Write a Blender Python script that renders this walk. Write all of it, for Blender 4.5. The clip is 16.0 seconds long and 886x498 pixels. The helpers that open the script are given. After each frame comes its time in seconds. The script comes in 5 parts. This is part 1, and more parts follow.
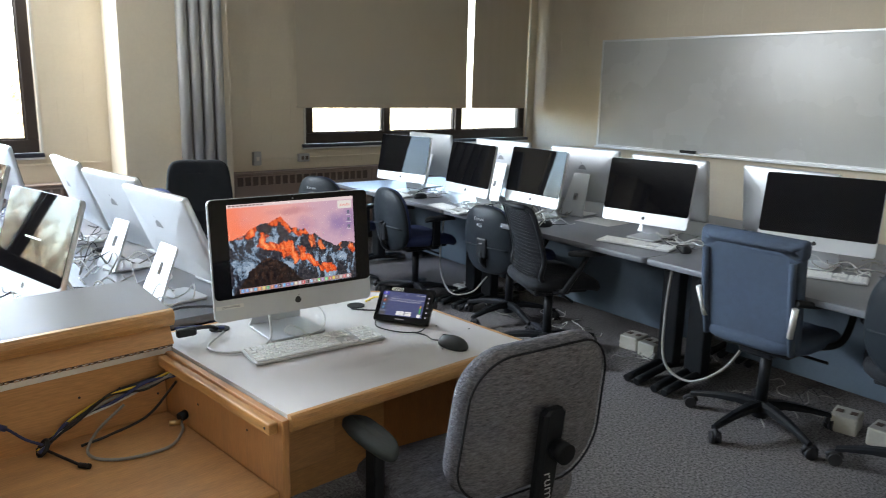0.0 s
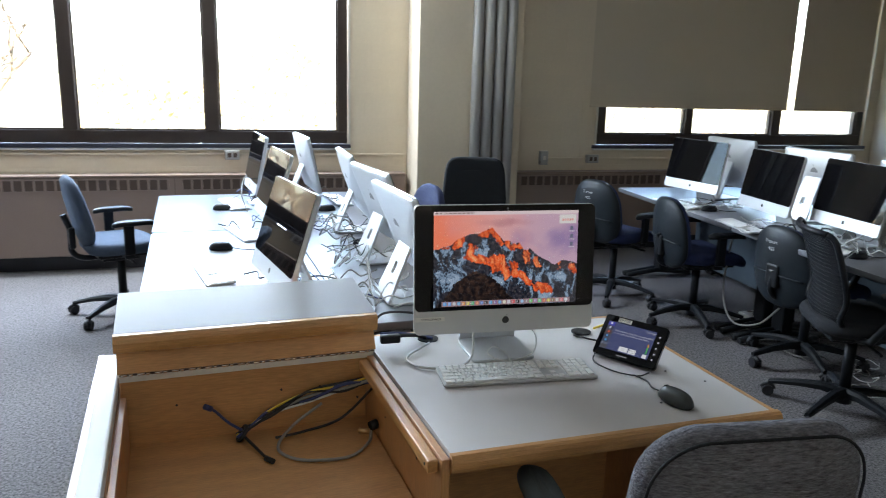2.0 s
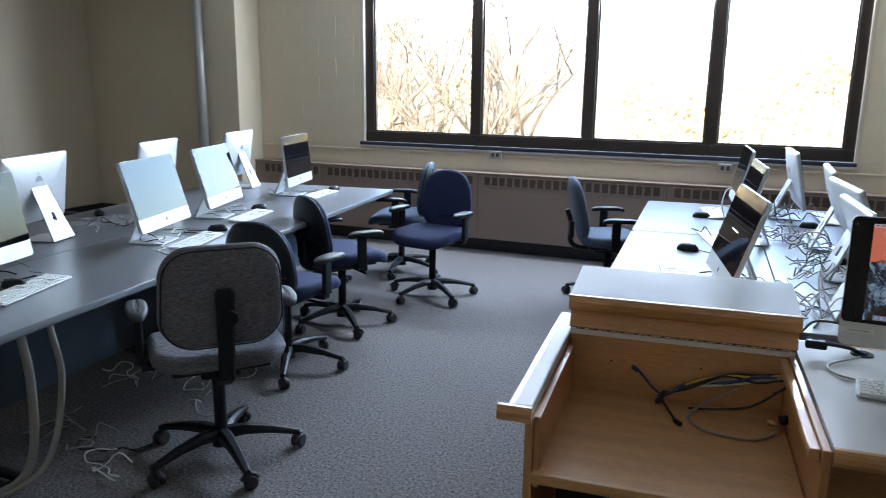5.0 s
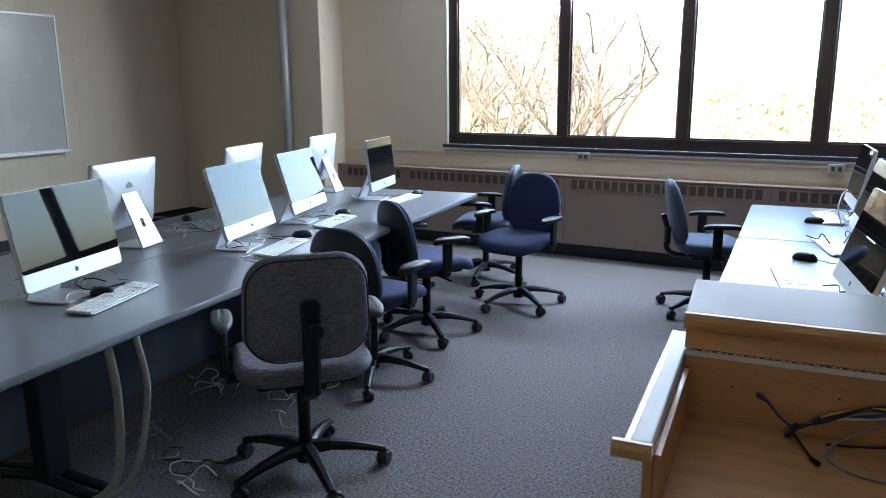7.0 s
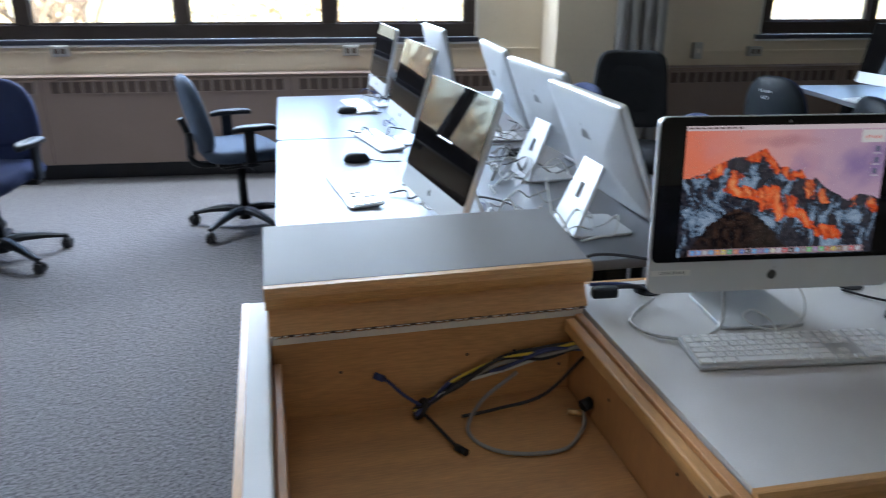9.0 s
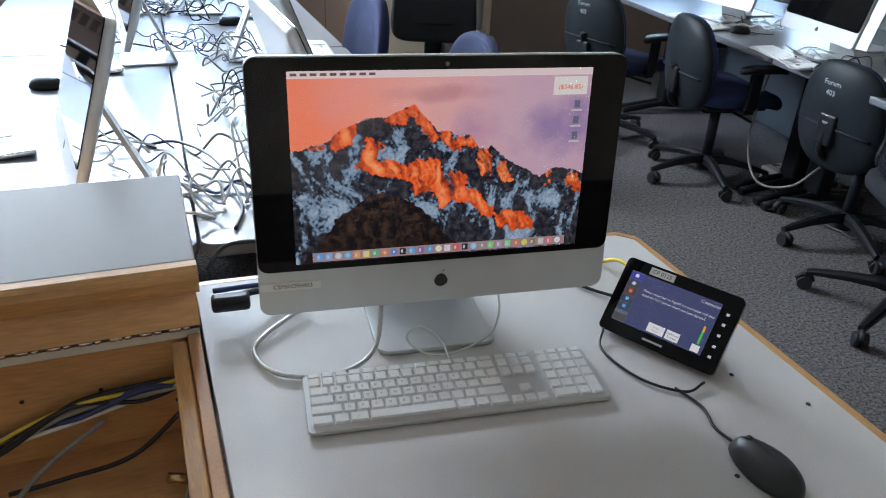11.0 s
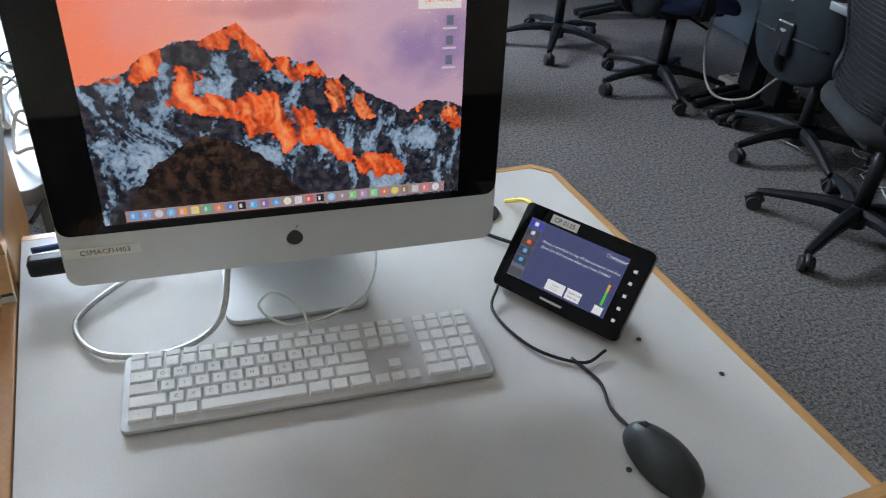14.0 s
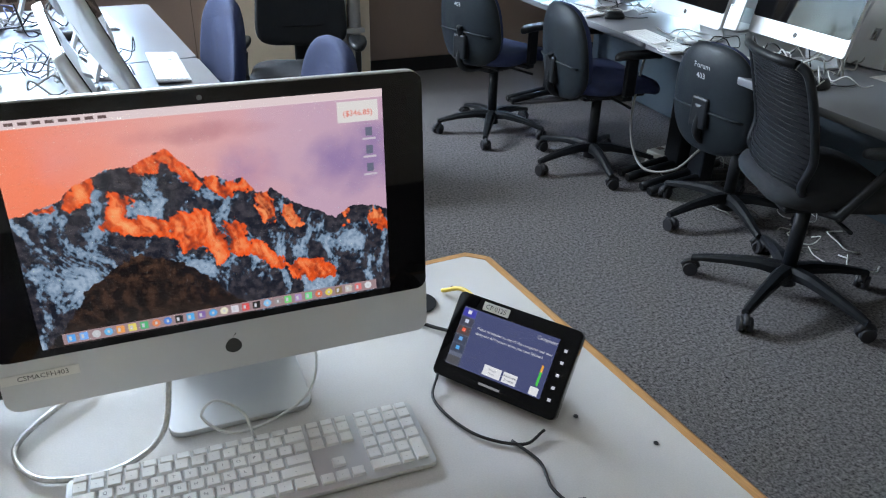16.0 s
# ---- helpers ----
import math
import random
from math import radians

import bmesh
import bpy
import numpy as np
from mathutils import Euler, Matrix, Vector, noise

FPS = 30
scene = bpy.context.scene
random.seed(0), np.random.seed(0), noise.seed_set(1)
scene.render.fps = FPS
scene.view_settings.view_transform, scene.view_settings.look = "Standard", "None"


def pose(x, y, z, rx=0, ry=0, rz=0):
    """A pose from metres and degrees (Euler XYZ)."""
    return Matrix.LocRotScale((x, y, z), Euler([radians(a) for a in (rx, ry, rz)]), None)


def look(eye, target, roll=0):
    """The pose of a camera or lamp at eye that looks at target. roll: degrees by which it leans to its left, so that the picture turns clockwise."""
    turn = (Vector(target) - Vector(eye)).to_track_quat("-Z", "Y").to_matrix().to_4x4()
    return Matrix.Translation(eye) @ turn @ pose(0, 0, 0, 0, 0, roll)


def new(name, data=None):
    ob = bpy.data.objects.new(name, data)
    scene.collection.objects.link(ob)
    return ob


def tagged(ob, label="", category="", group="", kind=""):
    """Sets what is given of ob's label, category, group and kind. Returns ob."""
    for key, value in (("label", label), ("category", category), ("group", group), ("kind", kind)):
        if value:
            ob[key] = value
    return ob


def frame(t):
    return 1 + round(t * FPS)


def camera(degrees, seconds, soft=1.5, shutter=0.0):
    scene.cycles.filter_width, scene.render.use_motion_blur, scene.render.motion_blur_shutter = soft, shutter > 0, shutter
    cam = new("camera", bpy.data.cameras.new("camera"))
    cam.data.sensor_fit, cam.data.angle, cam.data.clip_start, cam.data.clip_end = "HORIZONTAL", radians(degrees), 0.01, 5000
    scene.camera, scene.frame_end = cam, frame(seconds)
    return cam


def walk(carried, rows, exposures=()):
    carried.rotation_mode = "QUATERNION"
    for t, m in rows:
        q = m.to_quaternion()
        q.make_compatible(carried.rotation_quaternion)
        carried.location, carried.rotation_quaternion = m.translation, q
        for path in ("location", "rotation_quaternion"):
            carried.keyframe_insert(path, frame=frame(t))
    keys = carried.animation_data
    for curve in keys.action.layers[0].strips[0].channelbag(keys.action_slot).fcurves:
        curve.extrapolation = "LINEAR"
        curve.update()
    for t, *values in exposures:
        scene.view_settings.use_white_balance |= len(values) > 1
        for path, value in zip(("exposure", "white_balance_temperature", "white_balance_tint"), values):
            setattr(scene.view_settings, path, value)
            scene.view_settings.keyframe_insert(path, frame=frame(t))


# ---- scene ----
cam = camera(61.9, 16.0, soft=1.0, shutter=0.3)
PATH = [
    (0, (0.167, -0.341, 1.525), (1.427, 1.153, 1.103), 1.3),
    (0.5, (0.273, -0.271, 1.52), (1.401, 1.318, 1.07), 1.7),
    (1, (0.357, -0.178, 1.531), (1.351, 1.498, 1.079), 1.9),
    (1.5, (0.419, -0.178, 1.539), (1.174, 1.62, 1.094), 1.5),
    (2, (0.528, -0.227, 1.535), (1.066, 1.646, 1.087), 1.6),
    (2.5, (0.616, -0.276, 1.52), (0.962, 1.641, 1.069), 1.2),
    (3, (0.644, -0.316, 1.526), (0.821, 1.623, 1.07), 0.8),
    (3.5, (0.651, -0.407, 1.52), (0.691, 1.538, 1.058), 0.4),
    (4, (0.655, -0.505, 1.523), (0.54, 1.439, 1.067), 0.7),
    (4.5, (0.672, -0.553, 1.541), (0.263, 1.353, 1.097), 0.5),
    (5, (0.725, -0.594, 1.535), (-0.025, 1.209, 1.103), 0.7),
    (7.5, (0.524, -0.317, 1.516), (-0.416, 1.395, 1.085), -0.4),
    (8, (0.46, -0.083, 1.5), (-0.157, 1.75, 0.992), -0.8),
    (8.5, (0.42, 0.161, 1.487), (0.196, 2.053, 0.877), -0.3),
    (9, (0.366, 0.343, 1.469), (0.645, 2.191, 0.756), 0.3),
    (9.5, (0.41, 0.444, 1.462), (1.026, 2.187, 0.699), 1.8),
    (10, (0.618, 0.557, 1.455), (1.301, 2.252, 0.642), 3.0),
    (12.5, (1.114, 0.863, 1.388), (1.463, 2.512, 0.311), 2.8),
    (13, (1.118, 0.868, 1.387), (1.5, 2.483, 0.271), 2.6),
    (13.5, (1.128, 0.873, 1.388), (1.641, 2.439, 0.254), 3.9),
    (14, (1.148, 0.875, 1.394), (1.759, 2.405, 0.261), 4.1),
    (14.5, (1.153, 0.872, 1.396), (1.842, 2.379, 0.277), 4.1),
    (15, (1.161, 0.861, 1.415), (1.914, 2.368, 0.337), 3.9),
    (15.5, (1.18, 0.844, 1.427), (1.953, 2.392, 0.423), 3.2),
    (16, (1.166, 0.837, 1.431), (1.921, 2.434, 0.493), 1.5),
]
walk(cam, [(t, look(eye, target, roll)) for t, eye, target, roll in PATH],
     exposures=[(0, 5.4, 6550, 11), (1.5, 5.1, 6350, 10), (3, 4.75, 6100, 10), (5, 4.4, 5950, 10), (7.5, 4.3, 5850, 10), (9, 4.6, 5950, 11), (10, 4.85, 6200, 12), (12.5, 5.1, 6400, 10), (14.5, 5.22, 6350, 10), (16, 5.32, 6250, 10)])

# ---- light ----
world = bpy.data.worlds.new("world")
scene.world = world
world.use_nodes = True
wn = world.node_tree
sky = wn.nodes.new("ShaderNodeTexSky")
sky.sky_type, sky.sun_disc = "NISHITA", False
sky.sun_elevation, sky.sun_rotation = radians(24), radians(200)
sky.dust_density = 3.0
wn.nodes["Background"].inputs["Strength"].default_value = 0.15
wn.links.new(sky.outputs[0], wn.nodes["Background"].inputs["Color"])
sun = new("sun", bpy.data.lights.new("sun", "SUN"))
sun.data.energy, sun.data.angle, sun.data.color = 1.2, radians(0.5), (1.0, 0.84, 0.6)
sun.matrix_world = look((-3, -9, 8), (2, 6, 1.5))

# sky light through the upper part of the large window
sk = new("window_light", bpy.data.lights.new("window_light", "AREA"))
sk.data.shape, sk.data.size, sk.data.size_y, sk.data.energy, sk.data.color = "RECTANGLE", 4.1, 0.42, 11.5, (0.82, 0.91, 1.0)
sk.matrix_world = look((-0.72, 6.02, 2.36), (-0.72, 2.0, 1.0))

# ---- materials ----
def mat(name, base, rough=0.5, metal=0.0, var=0.08, scale=6.0, fine=120.0, bump=0.0, bscale=200.0, coat=0.0, stretch=(1, 1, 1), spec=0.5, alt=None, seed=0.0):
    m = bpy.data.materials.new(name)
    m.use_nodes = True
    nt = m.node_tree
    b = nt.nodes["Principled BSDF"]
    L = nt.links.new
    co = nt.nodes.new("ShaderNodeTexCoord")
    mp = nt.nodes.new("ShaderNodeMapping")
    mp.inputs["Scale"].default_value = stretch
    mp.inputs["Location"].default_value = (seed, seed * 0.7, seed * 1.3)
    L(co.outputs["Object"], mp.inputs["Vector"])
    n1 = nt.nodes.new("ShaderNodeTexNoise")
    n1.inputs["Scale"].default_value, n1.inputs["Detail"].default_value = scale, 4
    n2 = nt.nodes.new("ShaderNodeTexNoise")
    n2.inputs["Scale"].default_value, n2.inputs["Detail"].default_value = fine, 2
    for n in (n1, n2):
        L(mp.outputs[0], n.inputs["Vector"])
    ad = nt.nodes.new("ShaderNodeMath")
    ad.operation = "ADD"
    L(n1.outputs["Fac"], ad.inputs[0]), L(n2.outputs["Fac"], ad.inputs[1])
    oi = nt.nodes.new("ShaderNodeObjectInfo")
    mr = nt.nodes.new("ShaderNodeMapRange")
    mr.inputs["From Min"].default_value, mr.inputs["From Max"].default_value = 0.6, 1.4
    L(ad.outputs[0], mr.inputs["Value"])
    mx = nt.nodes.new("ShaderNodeMix")
    mx.data_type = "RGBA"
    a = [max(0.0, c * (1 - var)) for c in base]
    c2 = alt if alt else [min(1.0, c * (1 + var)) for c in base]
    mx.inputs["A"].default_value, mx.inputs["B"].default_value = (*a, 1), (*c2, 1)
    L(mr.outputs[0], mx.inputs["Factor"])
    L(mx.outputs["Result"], b.inputs["Base Color"])
    rr = nt.nodes.new("ShaderNodeMapRange")
    rr.inputs["To Min"].default_value, rr.inputs["To Max"].default_value = max(0.02, rough * 0.85), min(1, rough * 1.15)
    L(n1.outputs["Fac"], rr.inputs["Value"])
    L(rr.outputs[0], b.inputs["Roughness"])
    b.inputs["Metallic"].default_value = metal
    b.inputs["Coat Weight"].default_value = coat
    b.inputs["Specular IOR Level"].default_value = spec
    if bump:
        n3 = nt.nodes.new("ShaderNodeTexNoise")
        n3.inputs["Scale"].default_value, n3.inputs["Detail"].default_value = bscale, 3
        L(mp.outputs[0], n3.inputs["Vector"])
        bp = nt.nodes.new("ShaderNodeBump")
        bp.inputs["Strength"].default_value, bp.inputs["Distance"].default_value = bump, 0.004
        L(n3.outputs["Fac"], bp.inputs["Height"])
        L(bp.outputs[0], b.inputs["Normal"])
    return m


def glow(name, color, strength):
    m = bpy.data.materials.new(name)
    m.use_nodes = True
    b = m.node_tree.nodes["Principled BSDF"]
    b.inputs["Base Color"].default_value = (0.01, 0.01, 0.01, 1)
    b.inputs["Roughness"].default_value = 0.15
    b.inputs["Emission Color"].default_value = (*color, 1)
    b.inputs["Emission Strength"].default_value = strength
    return m


SCREEN = 0.024
wall_paint = mat("wall_paint", (0.68, 0.585, 0.445), 0.55, var=0.04, scale=2, fine=40, bump=0.25, bscale=90)
pale_paint = mat("pale_paint", (0.66, 0.62, 0.54), 0.5, var=0.04, scale=3, bump=0.1, bscale=90)
ceiling_mat = mat("ceiling_white", (0.84, 0.83, 0.80), 0.9, var=0.05, scale=8, bump=0.3, bscale=60)
carpet_mat = mat("carpet", (0.165, 0.157, 0.157), 0.97, var=0.98, scale=78, fine=150, bump=0.5, bscale=260, spec=0.05)
frame_mat = mat("bronze_frame", (0.045, 0.032, 0.026), 0.4, metal=0.3, var=0.2)
sill_mat = mat("dark_sill", (0.03, 0.03, 0.045), 0.35, var=0.2)
rad_mat = mat("radiator_paint", (0.26, 0.19, 0.155), 0.45, var=0.06, scale=3)
rad_slot = mat("radiator_slot", (0.09, 0.06, 0.045), 0.6, var=0.15)
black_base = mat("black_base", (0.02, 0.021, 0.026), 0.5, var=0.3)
blind_mat = mat("blind_fabric", (0.58, 0.50, 0.385), 0.85, var=0.05, scale=1.2, fine=500, bump=0.15, bscale=900)
conduit_mat = mat("painted_pipe", (0.42, 0.41, 0.39), 0.4, metal=0.3, var=0.08)
board_mat = mat("whiteboard", (0.54, 0.54, 0.52), 0.27, spec=0.4, var=0.03, scale=2)
alu = mat("aluminium", (0.58, 0.59, 0.60), 0.42, metal=0.4, var=0.03, scale=20, fine=700)
alu_frame = mat("anodised_frame", (0.75, 0.75, 0.74), 0.4, metal=0.35, var=0.06)
chrome = mat("chrome", (0.75, 0.75, 0.76), 0.15, metal=1.0, var=0.05)
lam = mat("grey_laminate", (0.165, 0.172, 0.19), 0.3, spec=0.24, var=0.06, scale=5, fine=400, bump=0.05, bscale=500)
lam_slope = mat("slope_laminate", (0.25, 0.245, 0.25), 0.5, spec=0.3, var=0.07, scale=4, fine=520, bump=0.05, bscale=500)
lam_desk = mat("speckled_laminate", (0.60, 0.58, 0.565), 0.52, spec=0.35, var=0.10, scale=4, fine=420, bump=0.05, bscale=500)
edge_band = mat("edge_band", (0.52, 0.50, 0.48), 0.4, var=0.08)
oak = mat("oak_nosing", (0.55, 0.29, 0.105), 0.36, var=0.26, scale=7, fine=60, bump=0.15, bscale=70, stretch=(0.6, 9, 9), coat=0.25)
oak_y = mat("oak_nosing_lengthwise", (0.55, 0.29, 0.105), 0.36, var=0.26, scale=7, fine=60, bump=0.15, bscale=70, stretch=(9, 0.6, 9), coat=0.25)
ply = mat("oak_veneer", (0.57, 0.30, 0.12), 0.45, var=0.22, scale=3, fine=40, bump=0.08, bscale=60, stretch=(0.7, 6, 6), coat=0.1)
ply_v = mat("oak_veneer_upright", (0.50, 0.245, 0.095), 0.45, var=0.16, scale=3, fine=40, bump=0.08, bscale=60, stretch=(6, 6, 0.7), coat=0.1)
black_pl = mat("black_plastic", (0.012, 0.014, 0.017), 0.42, spec=0.25, var=0.15, scale=10, bump=0.1, bscale=600)
dark_shell = mat("chair_shell", (0.015, 0.020, 0.025), 0.45, spec=0.22, var=0.12, scale=8, bump=0.15, bscale=700)
blue_fab = mat("blue_fabric", (0.022, 0.034, 0.10), 0.92, var=0.22, scale=30, fine=700, bump=0.5, bscale=800)
steel_blue = mat("steel_blue_fabric", (0.055, 0.08, 0.125), 0.9, var=0.18, scale=30, fine=700, bump=0.5, bscale=800)
dark_fab = mat("charcoal_fabric", (0.010, 0.012, 0.016), 0.92, var=0.2, scale=30, fine=700, bump=0.4, bscale=800)
grey_fab = mat("grey_fabric", (0.11, 0.112, 0.135), 0.93, var=0.6, scale=110, fine=240, bump=1.0, bscale=150, stretch=(0.35, 1, 1.7), alt=(0.25, 0.25, 0.29))
grey_arm = mat("arm_pad_rubber", (0.05, 0.06, 0.06), 0.55, var=0.1)
glass_blk = mat("screen_glass", (0.004, 0.004, 0.005), 0.03, var=0.1, spec=0.2)
white_key = mat("white_keys", (0.80, 0.80, 0.79), 0.45, var=0.03)
key_ink = mat("key_ink", (0.22, 0.22, 0.23), 0.6, var=0.05)
label_mat = mat("label_paper", (0.72, 0.71, 0.68), 0.6, var=0.04)
ink = mat("black_ink", (0.02, 0.02, 0.02), 0.6, var=0.05)
chalk = mat("silver_ink", (0.55, 0.56, 0.58), 0.6, var=0.1)
white_cable = mat("white_cable", (0.66, 0.66, 0.64), 0.4, var=0.06)
grey_cable = mat("grey_cable", (0.30, 0.29, 0.27), 0.5, var=0.1)
black_cable = mat("black_cable", (0.012, 0.012, 0.014), 0.45, var=0.2)
blue_cable = mat("blue_cable", (0.035, 0.05, 0.16), 0.45, var=0.2)
yellow_cable = mat("yellow_cable", (0.72, 0.52, 0.05), 0.45, var=0.1)
wire_rope = mat("steel_rope", (0.55, 0.55, 0.54), 0.3, metal=0.6, var=0.25, scale=300)
modesty = mat("modesty_panel", (0.075, 0.105, 0.135), 0.6, var=0.1, scale=5)
beige_box = mat("beige_box", (0.42, 0.41, 0.36), 0.5, var=0.1)
bark = mat("bark", (0.10, 0.08, 0.06), 0.9, var=0.3, scale=4, bump=0.6, bscale=20)
leaf_mat = mat("autumn_leaves", (0.34, 0.27, 0.14), 0.8, var=0.4, scale=0.8, fine=6, alt=(0.42, 0.32, 0.16))
ever_mat = mat("evergreen", (0.035, 0.05, 0.02), 0.8, var=0.4, scale=0.6, fine=5)
ground_mat = mat("dry_grass", (0.16, 0.14, 0.06), 0.95, var=0.4, scale=0.4, fine=3)
glass_m = bpy.data.materials.new("window_glass")
glass_m.use_nodes = True
gb = glass_m.node_tree.nodes["Principled BSDF"]
gb.inputs["Transmission Weight"].default_value, gb.inputs["Roughness"].default_value, gb.inputs["IOR"].default_value = 1.0, 0.0, 1.03


# ---- helpers of this scene ----
def box(bm, x0, x1, y0, y1, z0, z1, m=None):
    vs = [Vector((x, y, z)) for z in (z0, z1) for y in (y0, y1) for x in (x0, x1)]
    v = [bm.verts.new(m @ p if m else p) for p in vs]
    for f in ((0, 2, 3, 1), (4, 5, 7, 6), (0, 1, 5, 4), (2, 6, 7, 3), (0, 4, 6, 2), (1, 3, 7, 5)):
        bm.faces.new([v[i] for i in f])
    return bm


def rbox(x0, x1, y0, y1, z0, z1, r=0.004, seg=2):
    bm = box(bmesh.new(), x0, x1, y0, y1, z0, z1)
    bmesh.ops.bevel(bm, geom=bm.edges[:], offset=r, segments=seg, affect="EDGES", profile=0.5)
    return bm


def frames_along(pts):
    pts = [Vector(p) for p in pts]
    up, out = None, []
    for i, p in enumerate(pts):
        d = (pts[min(i + 1, len(pts) - 1)] - pts[max(i - 1, 0)]).normalized()
        if up is None:
            up = d.orthogonal().normalized()
        up = (up - d * up.dot(d)).normalized()
        out.append((p, up, d.cross(up)))
    return out


def tube(bm, pts, r, n=8, taper=None):
    rings = []
    fr = frames_along(pts)
    for i, (p, a, b) in enumerate(fr):
        k = r if taper is None else r + (taper - r) * i / (len(fr) - 1)
        rings.append([bm.verts.new(p + a * (k * math.cos(6.28319 * j / n)) + b * (k * math.sin(6.28319 * j / n))) for j in range(n)])
    for q, s in zip(rings, rings[1:]):
        for j in range(n):
            f = bm.faces.new((q[j], q[(j + 1) % n], s[(j + 1) % n], s[j]))
            f.smooth = True
    bm.faces.new(rings[0][::-1]), bm.faces.new(rings[-1])
    return bm


def spline(keys, n=10):
    """Catmull-Rom through the keys."""
    k = [Vector(p) for p in keys]
    k = [2 * k[0] - k[1]] + k + [2 * k[-1] - k[-2]]
    out = []
    for i in range(1, len(k) - 2):
        for j in range(n):
            t = j / n
            out.append(0.5 * (2 * k[i] + (k[i + 1] - k[i - 1]) * t + (2 * k[i - 1] - 5 * k[i] + 4 * k[i + 1] - k[i + 2]) * t * t + (3 * k[i] - k[i - 1] - 3 * k[i + 1] + k[i + 2]) * t ** 3))
    return out + [k[-2]]


def cyl(bm, p, q, r, n=16, r2=None):
    return tube(bm, [p, q], r, n, r2)


def rrect(w, h, r, n=6):
    pts = []
    for cx, cy, a0 in ((w / 2 - r, h / 2 - r, 0), (-w / 2 + r, h / 2 - r, 90), (-w / 2 + r, -h / 2 + r, 180), (w / 2 - r, -h / 2 + r, 270)):
        for i in range(n + 1):
            a = radians(a0 + 90 * i / n)
            pts.append((cx + r * math.cos(a), cy + r * math.sin(a)))
    return pts


def pad(outline, prof, place):
    """A closed cushion: rings of the outline, shrunk and set at a depth, put in space by place(u, v, depth)."""
    bm = bmesh.new()
    rings = []
    hw = max(abs(p[0]) for p in outline)
    hh = max(abs(p[1]) for p in outline)
    for s, d in prof:
        rings.append([bm.verts.new(place(u * (1 - s / hw), v * (1 - s / hh), d)) for u, v in outline])
    n = len(outline)
    for q, s in zip(rings, rings[1:]):
        for j in range(n):
            bm.faces.new((q[j], q[(j + 1) % n], s[(j + 1) % n], s[j]))
    bm.faces.new(rings[0][::-1]), bm.faces.new(rings[-1])
    bmesh.ops.recalc_face_normals(bm, faces=bm.faces[:])
    for f in bm.faces:
        f.smooth = len(f.verts) == 4
    return bm


def cushion(t, e):
    """Profile of a soft slab of thickness t with its edge rounded over e."""
    out = []
    for i in range(7):
        a = radians(90 - 30 * i)
        out.append((e * (1 - math.cos(a)), t / 2 * math.sin(a)))
    return [(e * 3, t / 2 * 1.12)] + out + [(e * 3, -t / 2 * 1.05)]


def mesh_of(name, bm, material):
    me = bpy.data.meshes.new(name)
    bm.to_mesh(me)
    bm.free()
    me.materials.append(material)
    return me


def part(name, bm, material, parent=None, label=""):
    ob = new(name, mesh_of(name, bm, material))
    if parent:
        ob.parent = parent
    if label:
        ob["label"] = label
    return ob


def thing(name, label, category, m=None, group="", kind=""):
    ob = new(name)
    ob.empty_display_size = 0.1
    if m:
        ob.matrix_basis = m
    return tagged(ob, label, category, group, kind)


def solid(name, bm, material, label, category="", group="", kind="structure"):
    return tagged(part(name, bm, material), label, category, group, kind)


def text(body, size, material, parent, m, name="text", align="CENTER"):
    cu = bpy.data.curves.new(name, "FONT")
    cu.body, cu.size, cu.align_x, cu.align_y, cu.resolution_u = body, size, align, "CENTER", 2
    cu.materials.append(material)
    ob = new(name, cu)
    ob.parent = parent
    ob.matrix_basis = m
    return ob


# ---- room ----
WY, RX, LX, BY, CZ = 6.0, 6.9, -6.5, -2.6, 3.05
SILL, HEAD = 0.97, 2.62
W1, W2 = (-2.9, 1.46), (3.74, 6.78)
solid("floor", box(bmesh.new(), LX - 0.2, RX + 0.2, BY - 0.2, WY + 0.2, -0.15, 0), carpet_mat, "grey speckled loop-pile office carpet", "carpet")
solid("ceiling", box(bmesh.new(), LX - 0.2, RX + 0.2, BY - 0.2, WY + 0.25, CZ, CZ + 0.15), ceiling_mat, "plain white ceiling", "ceiling")
wn_bm = bmesh.new()
for x0, x1, z0, z1 in ((LX - 0.2, RX + 0.2, 0, SILL), (LX - 0.2, RX + 0.2, HEAD, CZ), (LX - 0.2, W1[0], SILL, HEAD), (W1[1], W2[0], SILL, HEAD), (W2[1], RX + 0.2, SILL, HEAD)):
    box(wn_bm, x0, x1, WY + 0.008, WY + 0.25, z0, z1)
wall_north = solid("wall_north", wn_bm, wall_paint, "cream painted concrete block wall with two windows", "wall")
wall_east = solid("wall_east", box(bmesh.new(), RX + 0.008, RX + 0.2, BY, WY, 0, CZ), wall_paint, "cream painted concrete block wall behind a whiteboard", "wall")
wall_west = solid("wall_west", box(bmesh.new(), LX - 0.2, LX - 0.008, BY, WY, 0, CZ), wall_paint, "cream painted concrete block wall", "wall")
solid("wall_south", box(bmesh.new(), LX - 0.2, RX + 0.2, BY - 0.2, BY, 0, CZ), wall_paint, "cream painted plain wall", "wall")
for x0, x1 in ((1.97, 2.85), (-4.56, -4.12)):
    solid("pilaster", rbox(x0, x1, 5.63, WY + 0.01, 0, CZ, 0.008), wall_paint, "cream painted projecting wall column", "column")


